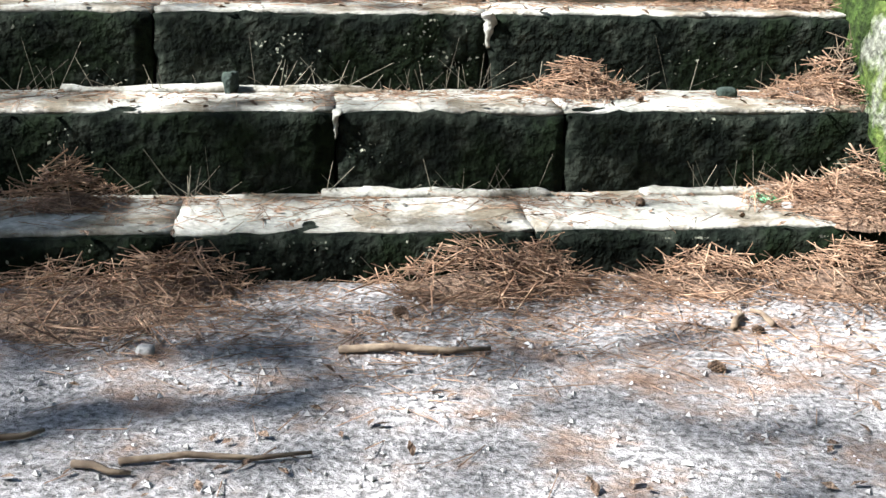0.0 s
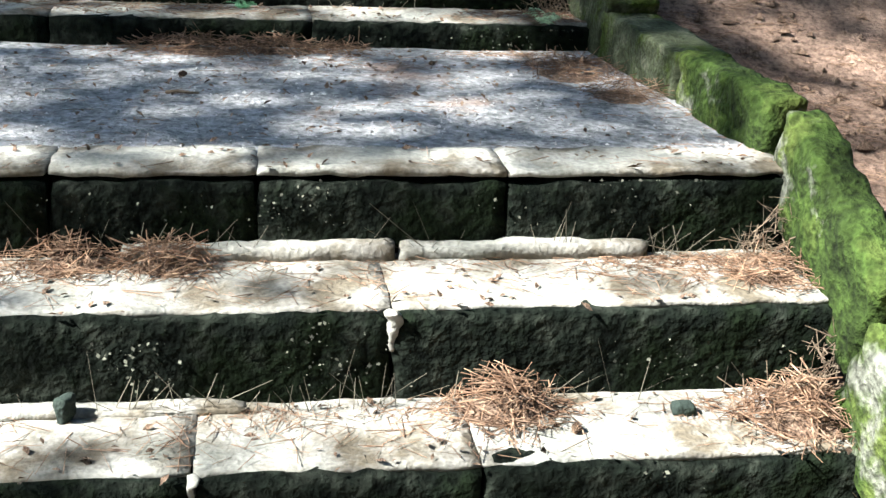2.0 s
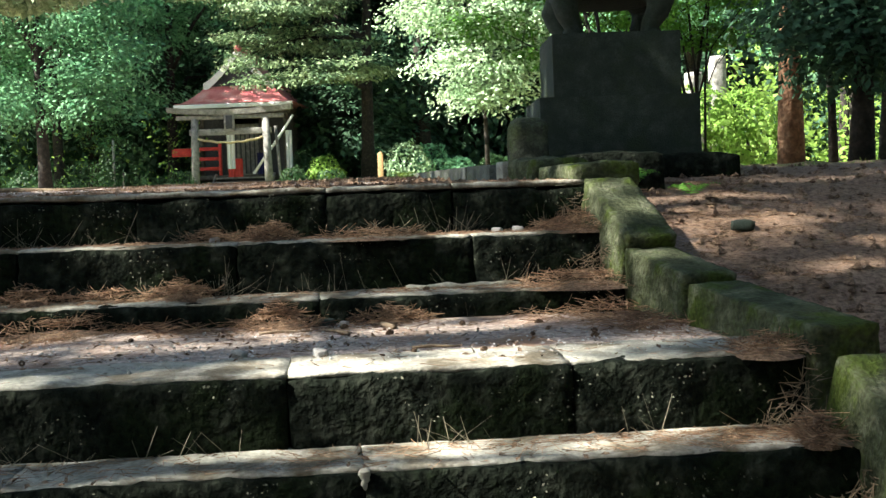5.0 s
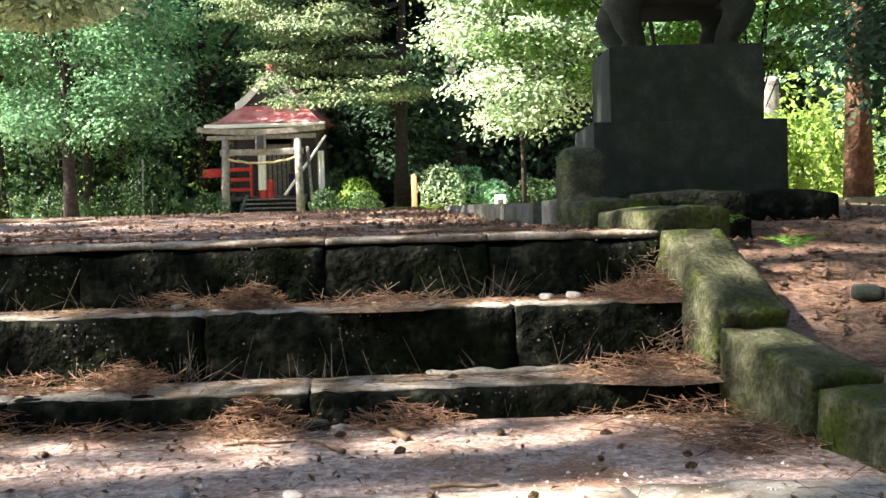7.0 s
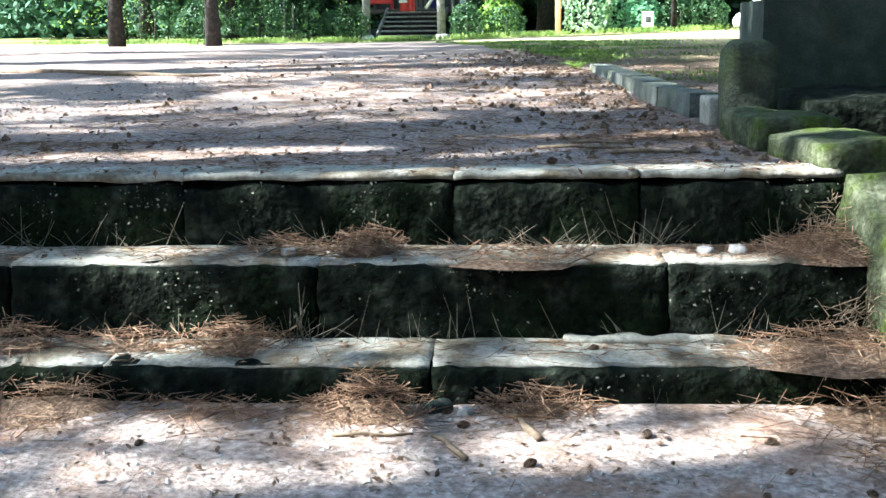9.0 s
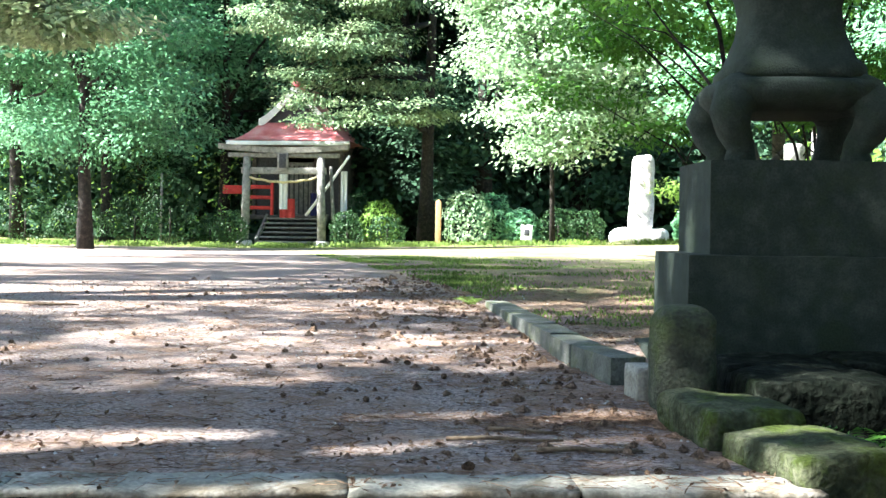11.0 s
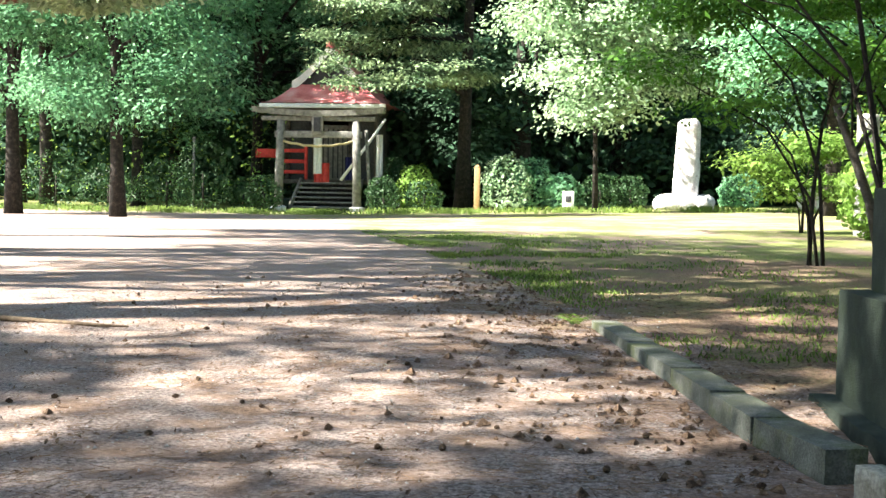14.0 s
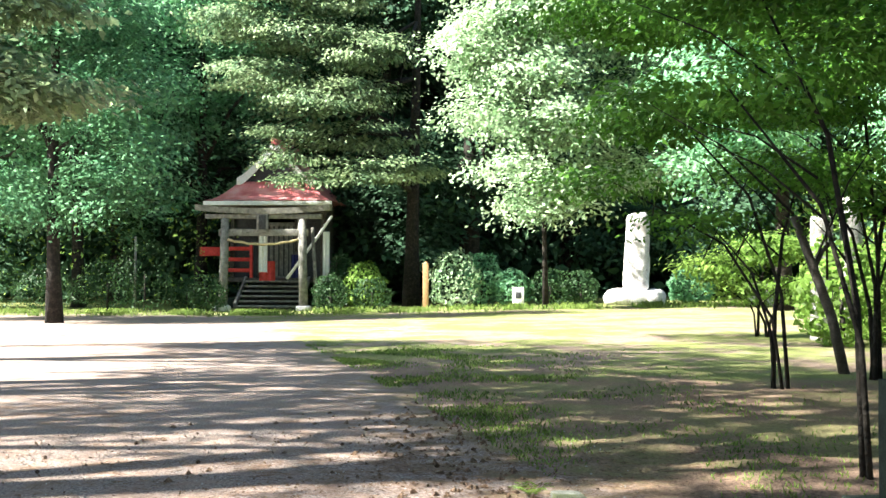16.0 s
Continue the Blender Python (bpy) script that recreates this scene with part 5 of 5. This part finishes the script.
# strewn needles, stem bits and grit
rng = np.random.default_rng(5)
n = 28000
P = []
while len(P) < n:
    f = rng.uniform()
    if f < 0.42:
        k = rng.integers(len(STEPS))
        v0 = STEPS[k][0]
        v1 = STEPS[k + 1][0] if k < len(STEPS) - 1 else 6.4
        v = v1 - 0.03 - abs(rng.normal()) * 0.11 if rng.uniform() < 0.75 else rng.uniform(v0 + 0.05, v1 - 0.02)
        u = rng.uniform(-2.6, kerb_u(v) - 0.02) if rng.uniform() < 0.7 else kerb_u(v) - abs(rng.normal()) * 0.25
    elif f < 0.54:
        u, v = rng.uniform(-1.8, 1.0), -0.05 - abs(rng.normal()) * 0.3
    elif f < 0.75:
        v = rng.uniform(-0.3, 7)
        u = kerb_u(v) + 0.25 + abs(rng.normal()) * 0.6
    else:
        u, v = rng.uniform(-2.2, 1.6), rng.uniform(5.3, 12)
    if noise.noise(Vector((u * 2.2, v * 2.2, 0))) < rng.uniform(-0.55, 0.35):
        continue
    x, y = uv(u, v)
    P.append((x, y, surf(x, y) + 0.004))
P = np.array(P)
a = rng.uniform(0, np.pi * 2, n)
d = np.stack([np.cos(a), np.sin(a), rng.normal(size=n) * 0.12], 1) * rng.uniform(0.02, 0.055, n)[:, None]
tagged(sticks("strewn_needles", P - d, P + d, rng.uniform(0.0007, 0.0015, n), M_NEEDLE), "dry pine needles strewn over steps and landings", "pine needles", kind="stuff")


def corner_tangle(v, z, h, seed):
    """Dry stems and roots that climb the corner of a step and the kerb."""
    rg = np.random.default_rng(seed)
    m = 150
    u = kerb_u(v) - np.abs(rg.normal(size=m)) * 0.09
    w = v - 0.01 - np.abs(rg.normal(size=m)) * 0.05
    z0 = z + rg.uniform(0, 1, m) ** 1.6 * h * np.clip(1 - (kerb_u(v) - u) / 0.2, 0.1, 1)
    x, y = uv(u, w)
    p = np.stack([x, y, z0], 1)
    q = p + rg.normal(size=(m, 3)) * [0.035, 0.02, 0.03]
    q[:, 2] = np.maximum(q[:, 2], z + 0.002)
    e = thing("root_tangle", pose(0, 0, 0), "tangle of dry stems and roots in the corner by the kerb", "dry stems", "tangles by the kerb")
    tagged(sticks("stem_tangle", p, q, rg.uniform(0.0008, 0.0026, m), M_TWIG, e), kind="stuff")


for k in (1, 2, 3, 5, 6, 8, 9):
    corner_tangle(STEPS[k][0], STEPS[k][1] - STEPS[k][2] + 0.004, STEPS[k][2] * 0.8, 300 + k)


def grit(name, pts, sizes, mat, label):
    """Small angular stones in one mesh."""
    rng2 = np.random.default_rng(9)
    base = np.array([[1, 0, 0], [-0.5, 0.87, 0], [-0.5, -0.87, 0], [0, 0, 0.75], [0, 0, -0.3]])
    tri = np.array([[0, 1, 3], [1, 2, 3], [2, 0, 3], [1, 0, 4], [2, 1, 4], [0, 2, 4]])
    k = len(pts)
    ang = rng2.uniform(0, 6.28, k)
    c, s = np.cos(ang), np.sin(ang)
    v = base[None] * rng2.uniform(0.6, 1.3, (k, 5, 1)) * np.asarray(sizes)[:, None, None]
    v = np.stack([v[..., 0] * c[:, None] - v[..., 1] * s[:, None], v[..., 0] * s[:, None] + v[..., 1] * c[:, None], v[..., 2]], -1) + np.asarray(pts)[:, None]
    me = bpy.data.meshes.new(name)
    me.from_pydata(v.reshape(-1, 3).tolist(), [], (tri[None] + 5 * np.arange(k)[:, None, None]).reshape(-1, 3).tolist())
    tagged(link_mesh(name, me, mat, smooth=False), label, "gravel", kind="stuff")


n = 9000
pts, sz = [], []
while len(pts) < n:
    f = rng.uniform()
    if f < 0.35:
        u, v = rng.uniform(-2.2, 1.1), -0.06 - rng.uniform(0, 1.8)
    elif f < 0.55:
        u, v = rng.uniform(-2.2, 1.1), rng.uniform(1.25, 2.7)
    elif f < 0.72:
        u, v = rng.uniform(-2.4, 0.9), rng.uniform(3.5, 4.65)
    else:
        u, v = rng.uniform(-3.4, 1.0), rng.uniform(5.4, 13)
    x, y = uv(u, v)
    pts.append((x, y, surf(x, y) + 0.001))
    sz.append(0.0035 + 0.007 * rng.uniform() ** 3)
grit("gravel_bits", pts, sz, M_PEBBLE, "loose grit and small stones on the landings")
pts, sz = [], []
while len(pts) < 2000:
    y = rng.uniform(5.6, 14)
    x = 0.95 - 0.2 * y - abs(rng.normal()) * 0.5 if rng.uniform() < 0.85 else rng.uniform(-4, 0)
    if x > -0.15 - (y - 6.2) * 0.2:
        continue
    pts.append((x, y, surf(x, y) + 0.002))
    sz.append(0.004 + 0.03 * rng.uniform() ** 4)
grit("earth_clods", pts, sz, M_LITTER, "dark crumbs of earth and broken cones beside the curb")
pts, sz = [], []
while len(pts) < 2600:
    v = rng.uniform(0.5, 8)
    u = kerb_u(v) + 0.3 + abs(rng.normal()) * 1.2
    x, y = uv(u, v)
    pts.append((x, y, surf(x, y) + 0.002))
    sz.append(0.008 + 0.03 * rng.uniform() ** 3)
grit("bank_clods", pts, sz, M_LITTER, "dark crumbs of bark and earth on the bank")
# leaf scraps and crumbs of bark
n = 9000
q = []
while len(q) < n:
    u, v = (rng.uniform(-2.4, 1.6), rng.uniform(-1.8, 6)) if rng.uniform() < 0.5 else (rng.uniform(-3.0, 1.8), rng.uniform(5.3, 13))
    if noise.noise(Vector((u * 1.6, v * 1.6, 4))) < rng.uniform(-0.5, 0.5):
        continue
    x, y = uv(u, v)
    q.append((x, y, surf(x, y) + 0.006))
q = np.array(q)
s = rng.uniform(0.012, 0.035, n)
tagged(cards("leaf_scraps", q, rng.normal(size=q.shape) * 0.35 + [0, 0, 1], s, s * 0.5, M_LITTER, None, rng), "brown leaf scraps and bark crumbs on the ground", "leaf litter", kind="stuff")

# stems and rootlets clinging to the risers
A, B = [], []
for k, (v, z, rise, joints) in enumerate(STEPS):
    for c in range(10 if 4 <= k <= 6 else 34):
        u0 = rng.uniform(-2.2, kerb_u(v) - 0.03)
        for q in range(rng.integers(2, 7)):
            u = u0 + rng.normal() * 0.05
            if u > kerb_u(v):
                continue
            h = rise * (rng.uniform(0.1, 0.45) if rng.uniform() < 0.88 else rng.uniform(0.4, 0.8))
            x, y = uv(u, v - 0.008 - rng.uniform(0, 0.03))
            x2, y2 = uv(u + rng.normal() * 0.06, v - 0.005 - rng.uniform(0, 0.05))
            A.append((x, y, z - rise + 0.0))
            B.append((x2, y2, z - rise + h))
tagged(sticks("riser_stems", A, B, rng.uniform(0.0006, 0.0018, len(A)), M_STEM), "thin dry stems and rootlets on the mossy risers", "dry stems", kind="stuff")


q, qn = [], []
for k, (v, z, rise, joints) in enumerate(STEPS):
    for c in range(16):
        u0, z0 = rng.uniform(-2.2, kerb_u(v) - 0.02), z - rise * rng.uniform(0.05, 0.95)
        for _ in range(rng.integers(6, 26)):
            x, y = uv(u0 + rng.normal() * 0.05, v + 0.004)
            q.append((x, y, min(z - 0.02, max(z - rise + 0.004, z0 + rng.normal() * 0.035))))
            qn.append((SU + rng.normal() * 0.4, -CU, 0.7 + rng.normal() * 0.4))
s = 0.003 + 0.011 * rng.uniform(0, 1, len(q)) ** 2.5
tagged(cards("riser_flecks", q, qn, s, s * 0.7, M_FLECK, None, rng), "pale flecks of lichen and dry moss on the risers", "lichen", kind="stuff")


def cone_mesh():
    """A pine cone lying on its side: rows of overlapping scales."""
    bm = bmesh.new()
    rows, sides = 7, 9
    for k in range(rows):
        f = k / (rows - 1)
        r = 0.021 * math.sin(math.pi * (0.16 + 0.74 * f)) ** 0.8
        for s in range(sides):
            a = 2 * math.pi * (s + 0.5 * (k % 2)) / sides
            c, si = math.cos(a), math.sin(a)
            x = -0.024 + 0.046 * f
            w = 0.0075
            tip = bm.verts.new((x + 0.006, c * r * 1.15, si * r * 1.15 + 0.018))
            b1 = bm.verts.new((x - 0.004, c * r * 0.55 - si * w, si * r * 0.55 + c * w + 0.018))
            b2 = bm.verts.new((x - 0.004, c * r * 0.55 + si * w, si * r * 0.55 - c * w + 0.018))
            up = bm.verts.new((x + 0.012, c * r * 0.7, si * r * 0.7 + 0.018))
            bm.faces.new((b1, b2, tip))
            bm.faces.new((b2, up, tip))
            bm.faces.new((up, b1, tip))
    return bm


cone = link("pine_cone", cone_mesh(), M_CONE, smooth=False)
tagged(cone, "small open brown pine cone lying on the ground", "pine cone", "pine cones")
CONES = [(-0.2, -0.33), (0.42, -0.60), (0.55, -0.38), (0.38, 0.24), (0.30, 0.25), (0.40, 0.55), (0.79, 0.62), (-1.58, 2.28), (-1.31, 1.48), (-1.26, 1.55), (-0.75, 2.1), (-0.2, 2.55), (0.07, 2.45), (-0.52, 2.55), (-1.51, 2.21), (-1.94, 3.6), (-1.05, 4.5), (-1.75, 4.15), (-0.99, 4.40), (-0.53, 4.40), (-0.24, 4.38), (-0.79, 4.16), (-0.05, 4.1), (-0.27, 4.05), (-0.67, 3.66), (-0.06, 3.95), (-0.44, 3.66), (-0.69, 4.78), (-2.7, 7.44), (-3.3, 8.01), (-2.83, 8.11), (-2.86, 8.5), (-2.53, 8.05), (-2.44, 8.0), (-3.44, 7.9), (-4.25, 11.5)]
CONES += [(-3.87, 12.1), (-1.87, 7.37), (-1.63, 6.61), (-1.65, 7.39), (-0.88, 5.5), (-0.38, 5.5), (-0.45, 6.5), (-0.62, 7.6), (-0.83, 7.35), (-1.32, 6.57), (-2.74, 6.29), (-2.56, 5.79), (-1.02, 8.6), (-1.03, 7.98), (-1.25, 8.77), (-2.36, 15.3), (-1.89, 17.6), (-0.9, 8.4), (-1.1, 8.6), (-1.6, 14.7), (-4.1, 11.0), (-2.0, 9.0), (-1.26, 9.94), (-1.79, 10.8), (-3.28, 9.97), (-1.1, 7.2), (-1.3, 7.6), (-0.95, 7.7)]
rr = random.Random(4)
for k, (x, y) in enumerate(CONES):
    m = pose(x, y, surf(x, y) - 0.002, rr.uniform(-15, 15), rr.uniform(-10, 10), rr.uniform(0, 360)) @ Matrix.Scale(rr.uniform(0.6, 0.95), 4)
    if k == 0:
        cone.matrix_basis = m
    else:
        copy_thing(cone, m)
# more cones scattered along the curb, as one sheet of crumbs and single cones
for k in range(26):
    x, y = rr.uniform(-3.6, -0.4), rr.uniform(5.6, 15)
    if rr.random() < 0.9:
        x = -0.62 - 0.18 * (y - 7.5) - abs(rr.gauss(0, 0.35))
    copy_thing(cone, pose(x, y, surf(x, y) - 0.002, rr.uniform(-15, 15), 0, rr.uniform(0, 360)) @ Matrix.Scale(rr.uniform(0.5, 0.85), 4))

# single stones
for k, (x, y, sx, sy, sz, pale) in enumerate(((-0.68, -0.6, 0.035, 0.03, 0.02, 1), (0.76, 0.24, 0.04, 0.035, 0.025, 1), (-0.72, 0.52, 0.05, 0.03, 0.07, 0), (-1.6, 4.9, 0.055, 0.04, 0.025, 1), (-0.39, 5.08, 0.045, 0.035, 0.025, 1), (-0.30, 5.09, 0.05, 0.04, 0.028, 1), (-1.08, 4.52, 0.07, 0.05, 0.035, 0), (-1.0, 4.50, 0.04, 0.035, 0.025, 1), (-0.97, 3.62, 0.05, 0.04, 0.03, 1), (-1.24, 3.66, 0.05, 0.035, 0.025, 1), (0.66, 0.66, 0.05, 0.04, 0.03, 0), (0.86, 0.70, 0.035, 0.035, 0.03, 1), (0.72, 5.3, 0.16, 0.1, 0.05, 0))):
    bm = stone(sx, sy, sz, min(sx, sy, sz) * 0.3, max(0.008, sx / 6), min(sx, sz) * 0.2, 20, k + 1.0)
    ob = link("loose_stone", bm, M_PEBBLE if pale else M_LANTERN)
    ob.matrix_basis = pose(x, y, surf(x, y) - sz * 0.15, 0, 0, 37 * k)
    tagged(ob, "pale rounded loose stone" if pale else "dark angular loose stone lying on the ground", "stone", "loose stones")
# fallen sticks
for k, (x, y, ln, turn, r) in enumerate(((-0.16, -0.55, 0.30, 4, 0.009), (0.52, -0.32, 0.12, 70, 0.008), (0.58, -0.3, 0.10, 100, 0.007), (-0.45, -1.05, 0.3, 8, 0.006), (-0.62, -1.1, 0.1, -20, 0.007), (-0.8, -1.0, 0.12, 30, 0.007), (-0.84, 4.42, 0.22, 118, 0.011), (-1.0, 4.25, 0.2, 125, 0.008), (-0.55, 5.75, 0.3, 5, 0.008), (-0.75, 6.05, 0.22, -12, 0.007), (-0.8, 5.9, 0.35, 3, 0.007), (-0.7, 1.82, 0.1, 0, 0.006), (-1.2, 4.3, 0.2, 10, 0.005), (-0.6, 3.75, 0.16, 3, 0.006))):
    z = surf(x, y) + r * 0.8
    h = ln / 2
    bm = tube([(-h, 0, 0), (-h * 0.3, 0.02 * ln, 0.005), (h * 0.4, -0.03 * ln, 0.002), (h, 0.01, 0)], (r, r * 0.95, r * 0.8, r * 0.5), 7)
    ob = link("fallen_stick", bm, M_TWIG)
    ob.matrix_basis = pose(x, y, z, 0, 0, turn)
    tagged(ob, "short dead stick lying on the ground", "stick", "fallen sticks")
# long root across the path
pts = [(-7.0, 10.9), (-6.0, 10.45), (-5.2, 10.4), (-4.5, 10.02), (-4.1, 10.0), (-3.7, 9.86)]
bm = tube([(x, y, ground_z(x, y) + 0.012 + 0.015 * math.sin(3 * k)) for k, (x, y) in enumerate(pts)], (0.024, 0.018, 0.022, 0.018, 0.014, 0.006), 9)
tagged(link("tree_root", bm, M_TWIG), "dark tree root lying bare across the path", "root")


def make_fern(x, y, z, r, fronds, label, mat):
    e = thing("fern", pose(x, y, z), label, "fern", "small plants by the stairs")
    rg = random.Random(int(x * 100))
    for k in range(fronds):
        a = 6.28 * k / fronds + rg.uniform(-0.3, 0.3)
        bm = bmesh.new()
        ln = r * rg.uniform(0.8, 1.2)
        for q in range(9):
            f = (q + 1) / 10
            px, pz = ln * f, ln * (1.1 * f - 0.75 * f * f)
            w = ln * 0.32 * math.sin(math.pi * min(1, 0.15 + f)) + 0.004
            for s in (-1, 1):
                v = [bm.verts.new(p) for p in ((px, 0, pz), (px + ln * 0.03, s * w * 0.5, pz + 0.006), (px + ln * 0.08, s * w, pz - 0.004), (px + ln * 0.07, s * w * 0.45, pz))]
                bm.faces.new(v if s > 0 else v[::-1])
        ob = part("frond", bm, mat, e, "", False)
        ob.matrix_basis = pose(0, 0, 0, 0, 0, math.degrees(a))


make_fern(0.30, 6.02, 1.84, 0.17, 7, "bright green fern growing beside the stones", L_MAPLE)
make_fern(0.55, 5.65, 1.78, 0.12, 6, "bright green fern growing on the bank", L_MAPLE)
make_fern(-0.66, 2.86, LAND_2 + LOW, 0.06, 6, "tiny green weed growing on a step", L_MID)
make_fern(0.50, 2.80, LAND_2 + LOW, 0.10, 6, "small green weed at the kerb", L_PALE)
make_fern(0.72, 0.30, LOW, 0.05, 6, "tiny green weed at the kerb", L_MID)
make_fern(-1.22, 10.6, plaza_z(-1.2, 10.6), 0.12, 8, "tuft of green weed at the end of the curb", L_GRASS)

# grass


def grass(name, n, place, h, mat, label, seed):
    rng2 = np.random.default_rng(seed)
    a, b = [], []
    while len(a) < n:
        x, y, d = place(rng2)
        if noise.noise(Vector((x * 0.9, y * 0.9, 9))) < rng2.uniform(-0.15, 0.45):
            continue
        z = ground_z(x, y)
        hh = h * rng2.uniform(0.4, 1.3) * d
        a.append((x, y, z - 0.005))
        b.append((x + rng2.normal() * hh * 0.5, y + rng2.normal() * hh * 0.5, z + hh))
    w = np.full(n, 0.003) + 0.00025 * np.array(a)[:, 1]
    tagged(sticks(name, a, b, w, mat), label, "grass", kind="stuff")


def plaza_grass(r):
    y = 9.5 + 14 * r.uniform()
    x = 2.0 - 0.3 * y + abs(r.normal()) * 1.4 + 0.2
    return x, y, 1.0


grass("grass", 9000, plaza_grass, 0.022, L_GRASS, "thin short grass at the edge of the plaza", 12)
grass("edge_grass", 6000, lambda r: (r.uniform(-24, 14), 44.2 + r.normal() * 0.9, 1.0), 0.16, L_GRASS, "sunlit grass along the foot of the wood", 13)
